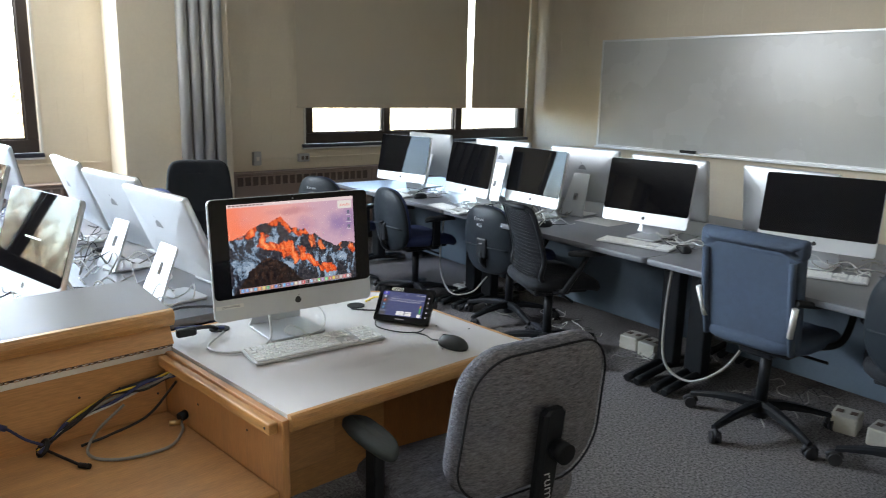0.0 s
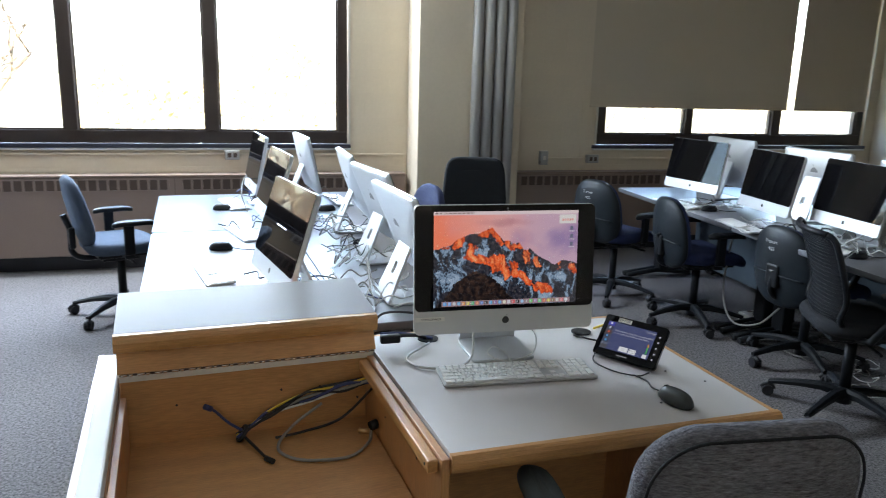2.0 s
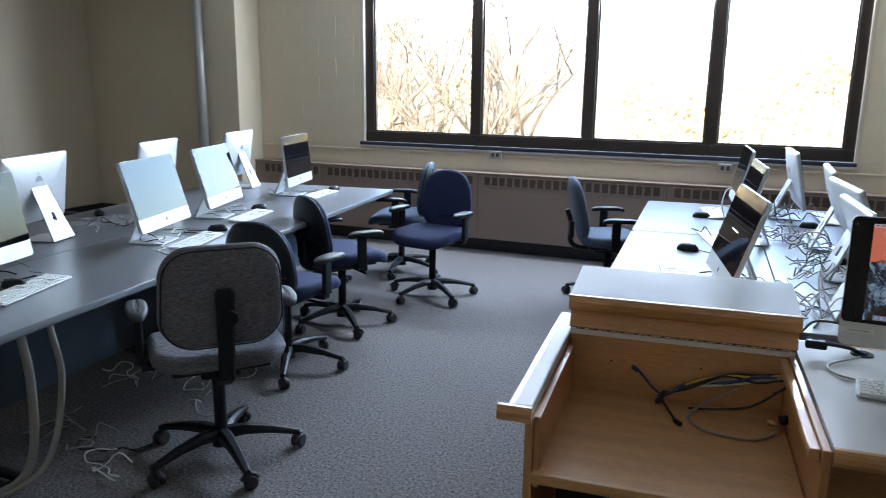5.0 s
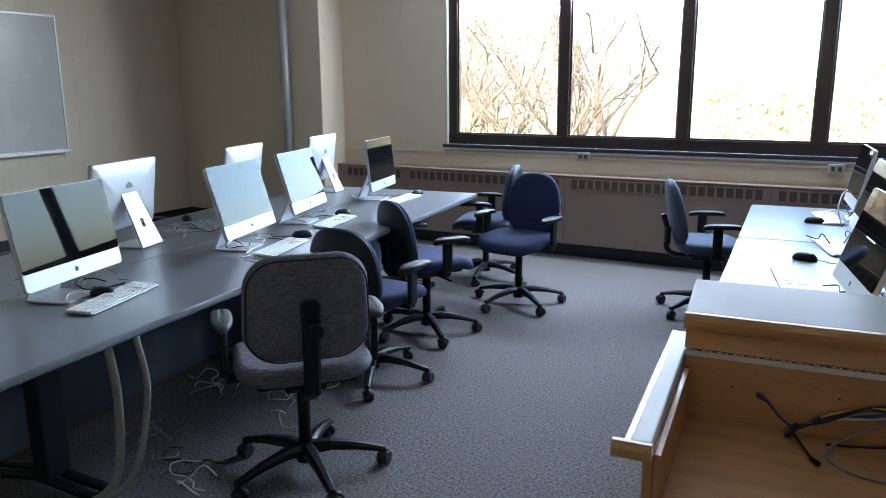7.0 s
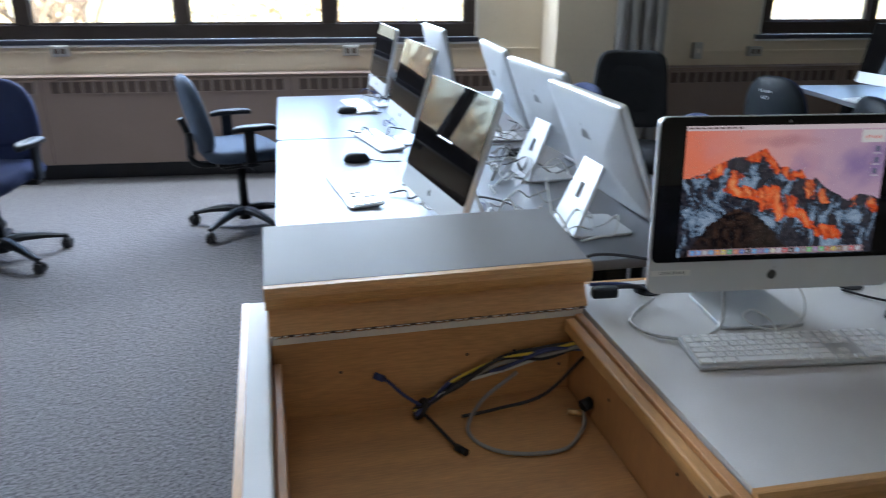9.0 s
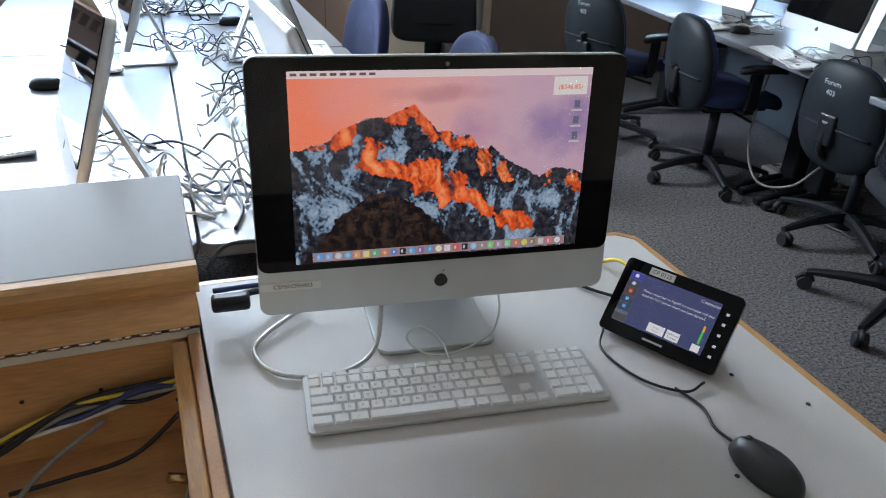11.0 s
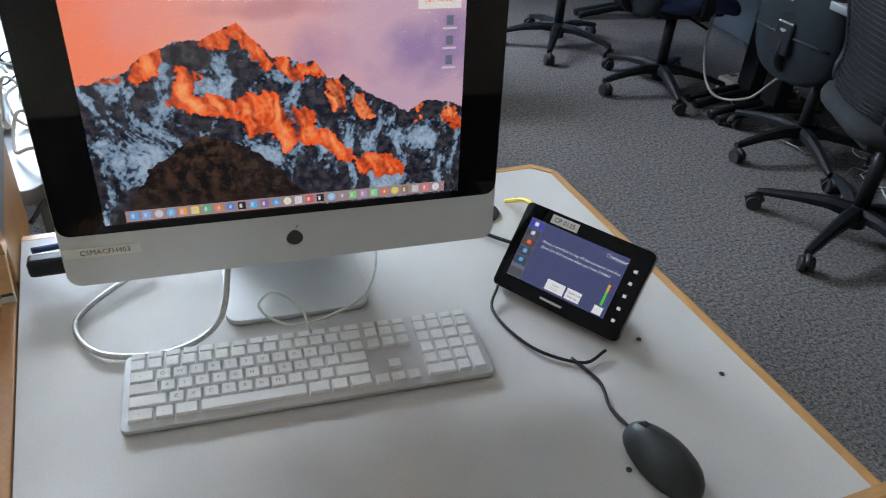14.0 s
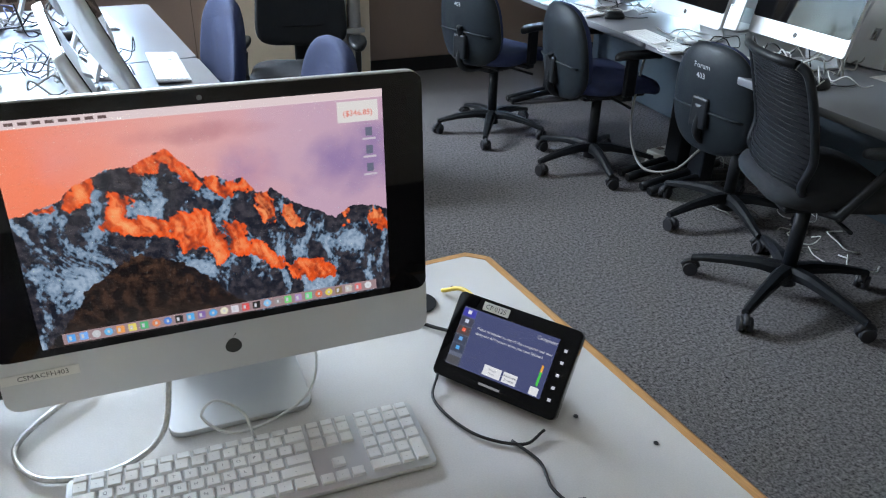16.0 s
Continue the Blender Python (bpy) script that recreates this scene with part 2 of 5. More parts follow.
def window(name, x0, x1, mulls, label):
    """Bronze frame set back in the wall, with mullions, panes and a dark sill."""
    w = thing(name, label, "window", kind="structure")
    y0, y1 = WY + 0.03, WY + 0.11
    fb = 0.11
    for nm, b in (("bottom_rail", (x0, x1, y0, y1, SILL + 0.012, SILL + fb)), ("top_rail", (x0, x1, y0, y1, HEAD - 0.07, HEAD)), ("jamb", (x0 + 0.02, x0 + 0.11, y0, y1, SILL + fb, HEAD - 0.07)), ("jamb", (x1 - 0.08, x1, y0, y1, SILL + fb, HEAD - 0.07))):
        part(nm, rbox(*b, 0.005), frame_mat, w)
    for a, b in mulls:
        part("mullion", rbox(a, b, y0 - 0.012, y1, SILL + fb, HEAD - 0.07, 0.005), frame_mat, w)
    edges = [x0 + 0.11] + [c for q in mulls for c in q] + [x1 - 0.08]
    for a, b in zip(edges[::2], edges[1::2]):
        p = part("pane", box(bmesh.new(), a, b, y0 + 0.035, y0 + 0.041, SILL + fb, HEAD - 0.07), glass_m, w)
        p.visible_shadow = False
        bead = bmesh.new()
        for q in ((a, a + 0.014, SILL + fb, HEAD - 0.07), (b - 0.014, b, SILL + fb, HEAD - 0.07), (a + 0.014, b - 0.014, SILL + fb, SILL + fb + 0.014)):
            box(bead, q[0], q[1], y0 + 0.015, y0 + 0.03, q[2], q[3])
        part("glazing_bead", bead, frame_mat, w)
    part("window_sill", rbox(x0 - 0.02, x1 + 0.02, WY - 0.035, WY + 0.03, SILL - 0.02, SILL + 0.012, 0.004), sill_mat, w, "dark slate sill")
    part("sill_trim", rbox(x0 - 0.02, x1 + 0.02, WY - 0.028, WY + 0.0, SILL - 0.036, SILL - 0.021, 0.003), alu_frame, w)
    for a, b in ((x0, x0 + 0.018), (x1 + 0.002, x1 + 0.02)):
        part("reveal", box(bmesh.new(), a, b, WY - 0.004, WY + 0.12, SILL + 0.013, HEAD), pale_paint, w, "white painted reveal")
    return w


window("window_1", *W1, [(-1.76, -1.66), (-0.70, -0.605), (0.332, 0.433)], "wide four-pane window in a dark bronze frame")
window("window_2", *W2, [(4.69, 4.77), (5.67, 5.77)], "three-pane window in a dark bronze frame, mostly covered by blinds")
for x0, x1 in ((3.66, 5.79), (5.875, 6.74)):
    bl = thing("roller_blind", "beige fabric roller blind pulled nearly down", "blind", group="window blinds")
    bm = bmesh.new()
    n = 24
    cols = [[bm.verts.new((x0 + (x1 - x0) * i / n, WY - 0.02 + 0.0006 * math.sin(i * 1.7) + dy, z)) for i in range(n + 1)] for z, dy in ((1.345, 0), (2.74, 0), (2.74, 0.002), (1.345, 0.002))]
    for k in range(4):
        for i in range(n):
            bm.faces.new((cols[k][i], cols[k][i + 1], cols[(k + 1) % 4][i + 1], cols[(k + 1) % 4][i]))
    part("fabric", bm, blind_mat, bl)
    part("hem_bar", rbox(x0, x1, WY - 0.026, WY - 0.012, 1.325, 1.345, 0.003), blind_mat, bl)
    tb = cyl(bmesh.new(), (x0, WY - 0.02, 2.77), (x1, WY - 0.02, 2.77), 0.03)
    part("roller", tb, alu_frame, bl)


def radiator(x0, x1, joints):
    r = thing("convector", "brown painted steel wall convector with a slotted grille", "radiator", group="wall convectors")
    y0 = 5.86
    body = rbox(x0, x1, y0, WY - 0.002, 0.125, 0.735, 0.008)
    part("cabinet", body, rad_mat, r)
    part("kick_plate", box(bmesh.new(), x0 + 0.01, x1 - 0.01, WY - 0.05, WY - 0.002, 0.0, 0.123), black_base, r, "black recessed base")
    part("top_lip", rbox(x0, x1, y0 - 0.008, WY - 0.003, 0.737, 0.75, 0.003), rad_mat, r)
    for a, b in joints:
        part("grille_back", box(bmesh.new(), a, b, y0 - 0.003, y0 - 0.001, 0.635, 0.714), rad_slot, r)
        n = max(2, int((b - a) / 0.072))
        bars = bmesh.new()
        for i in range(n + 1):
            x = a + (b - a) * i / n
            box(bars, x - 0.009, x + 0.009, y0 - 0.009, y0 - 0.001, 0.635, 0.714)
        box(bars, a - 0.009, b + 0.009, y0 - 0.01, y0 - 0.001, 0.714, 0.722)
        box(bars, a - 0.009, b + 0.009, y0 - 0.01, y0 - 0.001, 0.627, 0.635)
        part("grille", bars, rad_mat, r)
        part("seam", box(bmesh.new(), b + 0.045, b + 0.049, y0 - 0.002, y0 + 0.001, 0.13, 0.735), rad_slot, r)


radiator(-4.13, 1.93, [(-4.0, -3.34), (-3.24, -1.66), (-1.56, 0.035), (0.135, 1.70)])
radiator(2.87, 6.88, [(2.97, 4.38), (4.47, 5.7), (5.8, 6.7)])
for x0, x1 in ((LX, -4.75),):
    solid("baseboard", box(bmesh.new(), x0, x1, WY - 0.012, WY, 0, 0.1), black_base, "black rubber wall base", "baseboard")
solid("baseboard", box(bmesh.new(), RX - 0.012, RX, BY, 5.86, 0, 0.1), black_base, "black rubber wall base", "baseboard")
solid("baseboard", box(bmesh.new(), LX, LX + 0.012, BY, WY - 0.02, 0, 0.1), black_base, "black rubber wall base", "baseboard")
# vertical conduits on the column
pb = thing("conduit_bundle", "bundle of grey painted vertical pipes on the column", "pipes")
for i, x in enumerate((2.44, 2.535, 2.63, 2.725)):
    part("pipe", cyl(bmesh.new(), (x, 5.585, 0.02), (x, 5.585, CZ), 0.043, 20), conduit_mat, pb)
for z in (0.4, 2.75):
    part("strap", rbox(2.385, 2.78, 5.535, 5.628, z, z + 0.03, 0.003), conduit_mat, pb)
part("pipe", cyl(bmesh.new(), (-4.53, 5.57, 0.02), (-4.53, 5.57, CZ), 0.05, 20), conduit_mat, thing("conduit", "grey painted vertical pipe beside the wall column", "pipe"))


def outlet(x, z, w=0.115, h=0.075, n=2):
    o = thing("wall_outlet", "small metal electrical box on the wall, fed by a thin raceway", "outlet", group="wall outlets")
    part("back_box", rbox(x - w / 2, x + w / 2, WY - 0.045, WY - 0.001, z - h / 2, z + h / 2, 0.005), conduit_mat, o)
    part("cover_plate", rbox(x - w / 2 + 0.006, x + w / 2 - 0.006, WY - 0.049, WY - 0.046, z - h / 2 + 0.006, z + h / 2 - 0.006, 0.001, 1), conduit_mat, o)
    for i in range(n):
        u = x + (i - (n - 1) / 2) * 0.045
        part("socket", rbox(u - 0.014, u + 0.014, WY - 0.052, WY - 0.0495, z - 0.018, z + 0.018, 0.001, 1), rad_slot if n == 2 else pale_paint, o)


outlet(-1.485, 0.911), outlet(0.523, 0.894), outlet(3.716, 0.856)
outlet(3.231, 0.866, 0.075, 0.125, 1)
for x0, x1, z in ((-4.1, -1.545, 0.905), (-1.425, 0.463, 0.90), (0.583, 1.94, 0.895), (3.27, 3.655, 0.858), (3.777, 6.88, 0.855)):
    solid("raceway", rbox(x0, x1, WY - 0.014, WY - 0.001, z - 0.007, z + 0.007, 0.002), wall_paint, "thin painted cable raceway along the wall", "raceway", kind="structure")


def whiteboard(x, y0, y1, z0, z1, s, label):
    w = thing("whiteboard", label, "whiteboard", group="whiteboards")
    def bx(nm, a, b, c, d, e, f, m, lab=""):
        part(nm, rbox(min(x - s * a, x - s * b), max(x - s * a, x - s * b), c, d, e, f, 0.003), m, w, lab)
    bx("board", 0.002, 0.018, y0 + 0.02, y1 - 0.02, z0 + 0.02, z1 - 0.02, board_mat)
    bx("frame_top", 0.002, 0.026, y0, y1, z1 - 0.022, z1, alu_frame, )
    bx("frame_bottom", 0.002, 0.026, y0, y1, z0, z0 + 0.022, alu_frame)
    bx("frame_side", 0.002, 0.026, y0, y0 + 0.022, z0 + 0.022, z1 - 0.022, alu_frame)
    bx("frame_side", 0.002, 0.026, y1 - 0.022, y1, z0 + 0.022, z1 - 0.022, alu_frame)
    bx("marker_tray", 0.026, 0.085, y0 + 0.02, y1 - 0.02, z0 - 0.012, z0 + 0.006, alu_frame)
    return w


whiteboard(RX, 0.9, 4.98, 0.945, 2.09, 1, "large white dry-erase board with an aluminium frame and tray")
whiteboard(LX, 0.6, 4.44, 0.91, 2.25, -1, "large white dry-erase board, wiped but greyish")
er = thing("board_eraser", "dark felt eraser lying on the whiteboard tray", "eraser")
part("felt", rbox(RX - 0.08, RX - 0.03, 3.72, 3.88, 0.952, 0.968, 0.004), ink, er)
part("back", rbox(RX - 0.08, RX - 0.03, 3.72, 3.88, 0.9685, 0.98, 0.004), black_pl, er)


# ---- computers ----
def imac(m, tilt=5, label="", picture=False, low=0.088):
    """All-in-one computer on its bent metal foot; faces -y, stands at z 0."""
    c = thing("desktop_computer", label or "silver all-in-one computer with a switched-off black screen on a metal foot", "computer", m, "" if picture else "classroom computers")
    W, H = 0.528, 0.362
    cz = low + H / 2
    tl = Matrix.Translation((0, 0.0, low)) @ Matrix.Rotation(radians(-tilt), 4, "X") @ Matrix.Translation((0, 0, H / 2))
    put = lambda u, v, d: tl @ Vector((u, -d, v))
    prof = [(0.0, 0.010), (0.0, -0.006), (0.003, -0.010), (0.02, -0.014), (0.06, -0.022), (0.12, -0.031), (0.165, -0.034)]
    part("housing", pad(rrect(W, H, 0.016), prof, put), alu, c)
    gz0 = -H / 2 + 0.066
    gb_ = bmesh.new()
    out = [(u, v + (gz0 + H / 2) / 2) for u, v in rrect(W - 0.002, H - 0.068, 0.014, 4)]
    q = [gb_.verts.new(put(u, v, 0.0125)) for u, v in out]
    q2 = [gb_.verts.new(put(u, v, 0.0102)) for u, v in out]
    gb_.faces.new(q)
    for i in range(len(q)):
        gb_.faces.new((q[i - 1], q[i], q2[i], q2[i - 1]))
    bmesh.ops.recalc_face_normals(gb_, faces=gb_.faces[:])
    gl = part("screen_glass", gb_, glass_blk, c, "glossy black glass")
    # small dark emblems, front and back
    for d, zz, r in ((0.0108, -H / 2 + 0.034, 0.0105), (-0.0322, 0.045, 0.03)):
        e = bmesh.new()
        s = 1 if d > 0 else -1
        vs = [e.verts.new(put(r * 0.92 * math.cos(a) * (1 + 0.08 * math.cos(2 * a)), zz + r * math.sin(a) - 0.12 * r * math.cos(a) ** 2, d)) for a in [6.2832 * i / 20 for i in range(20)]]
        e.faces.new(vs if s > 0 else vs[::-1])
        vs = [e.verts.new(put(r * (0.1 + 0.42 * t), zz + r * (1.12 + 0.5 * t + k), d)) for t, k in ((0, 0), (0.5, -0.05), (1, 0), (0.5, 0.18))]
        e.faces.new(vs)
        part("emblem", e, ink if d > 0 else key_ink, c)
    # foot and arm of bent sheet
    part("foot", pad(rrect(0.19, 0.185, 0.02), [(0.001, 0.004), (0, 0.003), (0, -0.003), (0.001, -0.004)], lambda u, v, d: Vector((u, v + 0.075, 0.0045 + d))), alu, c)
    arm = bmesh.new()
    a0, a1 = Vector((0, 0.172, 0.004)), Vector((0, 0.052, 0.285))
    ax = (a1 - a0)
    nr = Vector((0, ax.z, -ax.y)).normalized() * 0.005
    for sgn in (1, -1):
        rows = []
        for t, w in ((0, 0.18), (0.34, 0.155), (0.5, 0.145), (0.52, 0.145), (1.0, 0.12)):
            p = a0 + ax * t
            rows.append([arm.verts.new(p + Vector((x * w / 2, 0, 0)) + nr * sgn) for x in (-1, -0.2, 0.2, 1)])
        for i in range(4):
            for j in range(3):
                if (i, j) != (1, 1) and not (i == 1 and j == 1):
                    arm.faces.new([rows[i][j], rows[i][j + 1], rows[i + 1][j + 1], rows[i + 1][j]][::sgn])
        if sgn == 1:
            front = rows
    for i in range(4):
        for j in (0, 3):
            arm.faces.new((front[i][j], front[i + 1][j], rows[i + 1][j], rows[i][j]))
    for i, j0, j1 in ((1, 1, 2), (2, 1, 2)):
        arm.faces.new((front[i][j0], front[i][j1], rows[i][j1], rows[i][j0]))
    for j in (1, 2):
        arm.faces.new((front[1][j], front[2][j], rows[2][j], rows[1][j]))
    for i in (0, 4):
        for j in range(3):
            arm.faces.new((front[i][j], front[i][j + 1], rows[i][j + 1], rows[i][j]))
    bmesh.ops.recalc_face_normals(arm, faces=arm.faces[:])
    part("arm", arm, alu, c)
    return c, put, tl


def slab_mouse(m, label="black wired optical mouse on the desk", mtl=None):
    c = thing("mouse", label, "mouse", m, "computer mice")
    ol = [(0.031 * math.cos(a) * (1 - 0.1 * math.sin(a)), 0.056 * math.sin(a)) for a in [6.2832 * i / 24 for i in range(24)]]
    prof = [(0.004, 0.0), (0.0, 0.006), (0.001, 0.013), (0.004, 0.021), (0.010, 0.029), (0.018, 0.034), (0.026, 0.0365)]
    part("shell", pad(ol, prof, lambda u, v, d: Vector((u, v, d * (1 - 3.2 * max(0, v - 0.005)) * (1 - 2 * max(0, -v - 0.02))))), mtl or black_pl, c)
    part("wheel", cyl(bmesh.new(), (-0.0035, 0.033, 0.0265), (0.0035, 0.033, 0.0265), 0.008, 12), black_base, c)
    part("cable", tube(bmesh.new(), spline([(0, 0.055, 0.008), (0.004, 0.09, 0.003), (0.02, 0.13, 0.003), (0.015, 0.18, 0.003)]), 0.0022, 6), black_cable, c)
    return c


ROWS6 = [(0.052, 0.011, [1.0] * 13 + [1.12]), (0.038, 0.0165, [1] * 13 + [1.5]), (0.019, 0.0165, [1.5] + [1] * 13), (0.0, 0.0165, [1.78] + [1] * 11 + [1.72]), (-0.019, 0.0165, [2.28] + [1] * 10 + [2.22]), (-0.038, 0.0165, [1.5, 1.12, 1.38, 6.3, 1.38, 1.12, 1.5])]
LETTERS = {2: " QWERTYUIOP", 3: " ASDFGHJKL", 4: " ZXCVBNM"}


def key_mesh(w, h):
    bm = bmesh.new()
    lo = [bm.verts.new((x * w / 2, y * h / 2, 0)) for x, y in ((-1, -1), (1, -1), (1, 1), (-1, 1))]
    hi = [bm.verts.new((x * (w / 2 - 0.0012), y * (h / 2 - 0.0012), 0.0035)) for x, y in ((-1, -1), (1, -1), (1, 1), (-1, 1))]
    bm.faces.new(hi)
    for i in range(4):
        bm.faces.new((lo[i - 1], lo[i], hi[i], hi[i - 1]))
    bmesh.ops.recalc_face_normals(bm, faces=bm.faces[:])
    return mesh_of("key", bm, white_key)


def keyboard(m, label, single):
    """Flat aluminium keyboard with white keys, 0.43 m wide."""
    k = thing("keyboard", label, "keyboard", m, "keyboards")
    put = lambda u, v, d: Vector((u, v, 0.0055 + 0.055 * (v + 0.057) * 1.0 + d))
    part("plate", pad(rrect(0.43, 0.114, 0.007), [(0.0005, 0.003), (0, 0.002), (0, -0.003), (0.001, -0.004)], put), alu, k)
    spots = []
    for r, (y, h, ws) in enumerate(ROWS6):
        x = -0.209
        unit = 0.2755 / (sum(ws))
        for i, w in enumerate(ws):
            spots.append((x + unit * w / 2, y, unit * w - 0.0026, h, LETTERS.get(r, "")[i:i + 1].strip()))
            x += unit * w
    for cx, n in ((0.078, 3), (0.1425, 4)):
        for r in range(6):
            y, h = ROWS6[r][0], ROWS6[r][1]
            for i in range(n):
                x = cx + 0.019 * i
                if n == 3:
                    if r == 3 or (r == 4 and i != 1):
                        continue
                    spots.append((x, y - (0.003 if r == 5 else 0), 0.0164, h * (0.9 if r >= 4 else 1), ""))
                else:
                    if r == 5 and i == 1 or (i == 3 and r == 5):
                        continue
                    if r == 5 and i == 0:
                        spots.append((x + 0.0095, y, 0.0354, h, ""))
                    elif r == 4 and i == 3:
                        spots.append((x, y - 0.0095, 0.0164, 0.0355, ""))
                    else:
                        spots.append((x, y, 0.0164, h, ""))
    if single:
        kinds = {}
        tilt = Matrix.Rotation(math.atan(0.055), 4, "X")
        for x, y, w, h, ch in spots:
            key = (round(w, 4), round(h, 4))
            if key not in kinds:
                kinds[key] = key_mesh(w, h)
            ob = new("key", kinds[key])
            ob.parent = k
            ob.matrix_basis = Matrix.Translation(put(x, y, 0.0032)) @ tilt
            mark = pose(-w * 0.05, 0, 0.0037)
            if ch:
                text(ch, 0.0068, key_ink, ob, mark, "letter")
            elif h > 0.012 and w < 0.06:
                text("-", 0.006, key_ink, ob, mark, "mark")
    else:
        bm = bmesh.new()
        for x, y, w, h, ch in spots:
            p = put(x, y, 0.003)
            box(bm, p.x - w / 2, p.x + w / 2, p.y - h / 2, p.y + h / 2, p.z, p.z + 0.0035)
        part("keys", bm, white_key, k)
    return k


def cables(name, m, seed, n=5, w=0.25, d=0.2, mats=None, label="tangle of loose white, grey and black cables on the desk", h=0.03):
    rnd = random.Random(seed)
    c = thing(name, label, "cables", m, "cable tangles")
    for i in range(n):
        pts = []
        x, y = rnd.uniform(-w, w) / 2, rnd.uniform(-d, d) / 2
        a = rnd.uniform(0, 6.28)
        for j in range(rnd.randint(6, 10)):
            pts.append((x, y, 0.004 + abs(rnd.gauss(0, h)) * (0 if j in (0,) else 1)))
            a += rnd.uniform(0.35, 1.25) * rnd.choice((1, 1, 1, -1))
            x += 0.055 * math.cos(a)
            y += 0.055 * math.sin(a)
        part("cable", tube(bmesh.new(), spline(pts, 7), rnd.choice((0.0022, 0.0028, 0.0035)), 6), rnd.choice(mats or (white_cable, white_cable, grey_cable, black_cable, grey_cable)), c)
    return c


# ---- tables ----
def table(x0, x1, y0, y1, m, z=0.715, label="long computer table with a grey laminate top on black legs", round_c=(), panel=None, feet=()):
    t = thing("computer_table", label, "table", m, "computer tables")
    w, d = x1 - x0, y1 - y0
    part("tabletop", pad([(u + 0, v) for u, v in rrect(w, d, 0.03)], [(0.002, 0.0), (0, -0.003), (0, -0.026), (0.002, -0.03)], lambda u, v, k: Vector((u + (x0 + x1) / 2, v + (y0 + y1) / 2, z + k))), lam, t)
    if panel is not None:
        part("modesty_panel", rbox(panel - 0.01, panel + 0.01, y0 + 0.06, y1 - 0.06, 0.10, z - 0.031, 0.003), modesty, t, "dark blue-grey panel")
    for fx, fy in feet:
        part("column", rbox(fx - 0.04, fx + 0.04, fy - 0.055, fy + 0.055, 0.05, z - 0.031, 0.01), black_pl, t)
        b = bmesh.new()
        for s in (-0.032, 0.032):
            tube(b, [(fx - 0.31, fy + s, 0.022), (fx - 0.25, fy + s, 0.032), (fx - 0.05, fy + s, 0.062), (fx + 0.25, fy + s, 0.035)], 0.021, 8)
        part("foot", b, black_pl, t)
    return t


RIGHT = pose(3.27, 1.43, 0, 0, 0, -4) @ pose(-3.24, -1.43, 0)
for x0, x1, pan in ((3.24, 3.985, 3.955), (3.99, 4.74, None)):
    fx = (x0 + x1) / 2
    for y0, y1, feet in ((3.545, 5.14, (3.63, 5.0)), (1.79, 3.54, (1.86, 3.44)), (-1.0, 1.785, (0.1, 1.68))):
        table(x0, x1, y0, y1, RIGHT, panel=pan, feet=[(fx, q) for q in feet])
LEFT = pose(-1.48, 0.88, 0, 0, 0, 6.4)
table(-0.75, -0.003, -0.4, 1.88, LEFT, panel=-0.72, feet=[(-0.5, 0.3), (-0.5, 1.7)])
table(-0.75, -0.003, 1.885, 3.85, LEFT, panel=-0.72, feet=[(-0.5, 2.1), (-0.5, 3.5)])
table(-1.5, -0.755, -0.4, 1.88, LEFT, feet=[(-1.1, 0.3), (-1.1, 1.7)])
table(-1.5, -0.755, 1.885, 3.85, LEFT, feet=[(-1.1, 2.1), (-1.1, 3.5)])
MID = pose(0.2, 2.1, 0, 0, 0, 3.2)
table(0, 0.705, 0.0, 1.696, MID, panel=0.69, feet=[(0.35, 0.3), (0.35, 1.5)])
table(0, 0.705, 1.706, 2.95, MID, panel=0.69, feet=[(0.35, 1.95), (0.35, 2.7)])
table(0.71, 1.415, 0.0, 1.696, MID, feet=[(1.05, 0.3), (1.05, 1.5)])
table(0.71, 1.415, 1.706, 2.95, MID, feet=[(1.05, 1.95), (1.05, 2.7)])

D = 0.7155
# seats of the right-hand row: x, y, turn
for i, (x, y, rz) in enumerate(((3.69, 4.38, -81), (3.62, 3.52, -97), (3.69, 2.96, -96), (3.69, 2.085, -84), (3.79, 1.18, -79))):
    imac(pose(x, y, D, 0, 0, rz), tilt=11)
    k = pose(x, y, D, 0, 0, rz)
    keyboard(k @ pose(0.06, -0.17, 0, 0, 0, 3 * (i - 2)), "flat aluminium keyboard with white keys on the computer table", False)
    slab_mouse(k @ pose((0.34, 0.3, 0.3, 0.33, 0.36)[i], -0.13, 0, 0, 0, -20 + 12 * i))
    cables("cable_tangle", k @ pose(0.2, 0.06, 0.0), 10 + i, 8, 0.3, 0.2, h=0.05 if i == 2 else 0.02)
for i, (x, y, rz) in enumerate(((4.17, 4.55, 92), (4.15, 3.66, 95), (4.15, 2.88, 98), (4.06, 2.16, 88), (4.03, 1.42, 84), (4.05, 0.62, 90))):
    imac(pose(x, y, D, 0, 0, rz), tilt=8, label="silver all-in-one computer seen from its plain metal back")
# left-hand group
for i, (x, y, rz) in enumerate(((-2.03, 1.33, 105), (-2.07, 2.36, 106), (-2.28, 3.10, 107), (-2.40, 4.10, 104))):
    k = pose(x, y, D, 0, 0, rz)
    imac(k, tilt=(10, 16, 16, 6)[i], label="silver all-in-one computer, its glossy black screen mirroring the windows")
    keyboard(k @ pose(0.02, -0.15, 0, 0, 0, 2 - 3 * i), "flat aluminium keyboard with white keys on the computer table", False)
    slab_mouse(k @ pose((0.06, 0.33, 0.3, 0.3)[i], (-0.06, -0.13, -0.1, -0.17)[i], 0, 0, 0, 20 * i))
    cables("cable_tangle", k @ pose(0.15, 0.05, 0), 40 + i, 5, 0.3, 0.16, h=0.012)
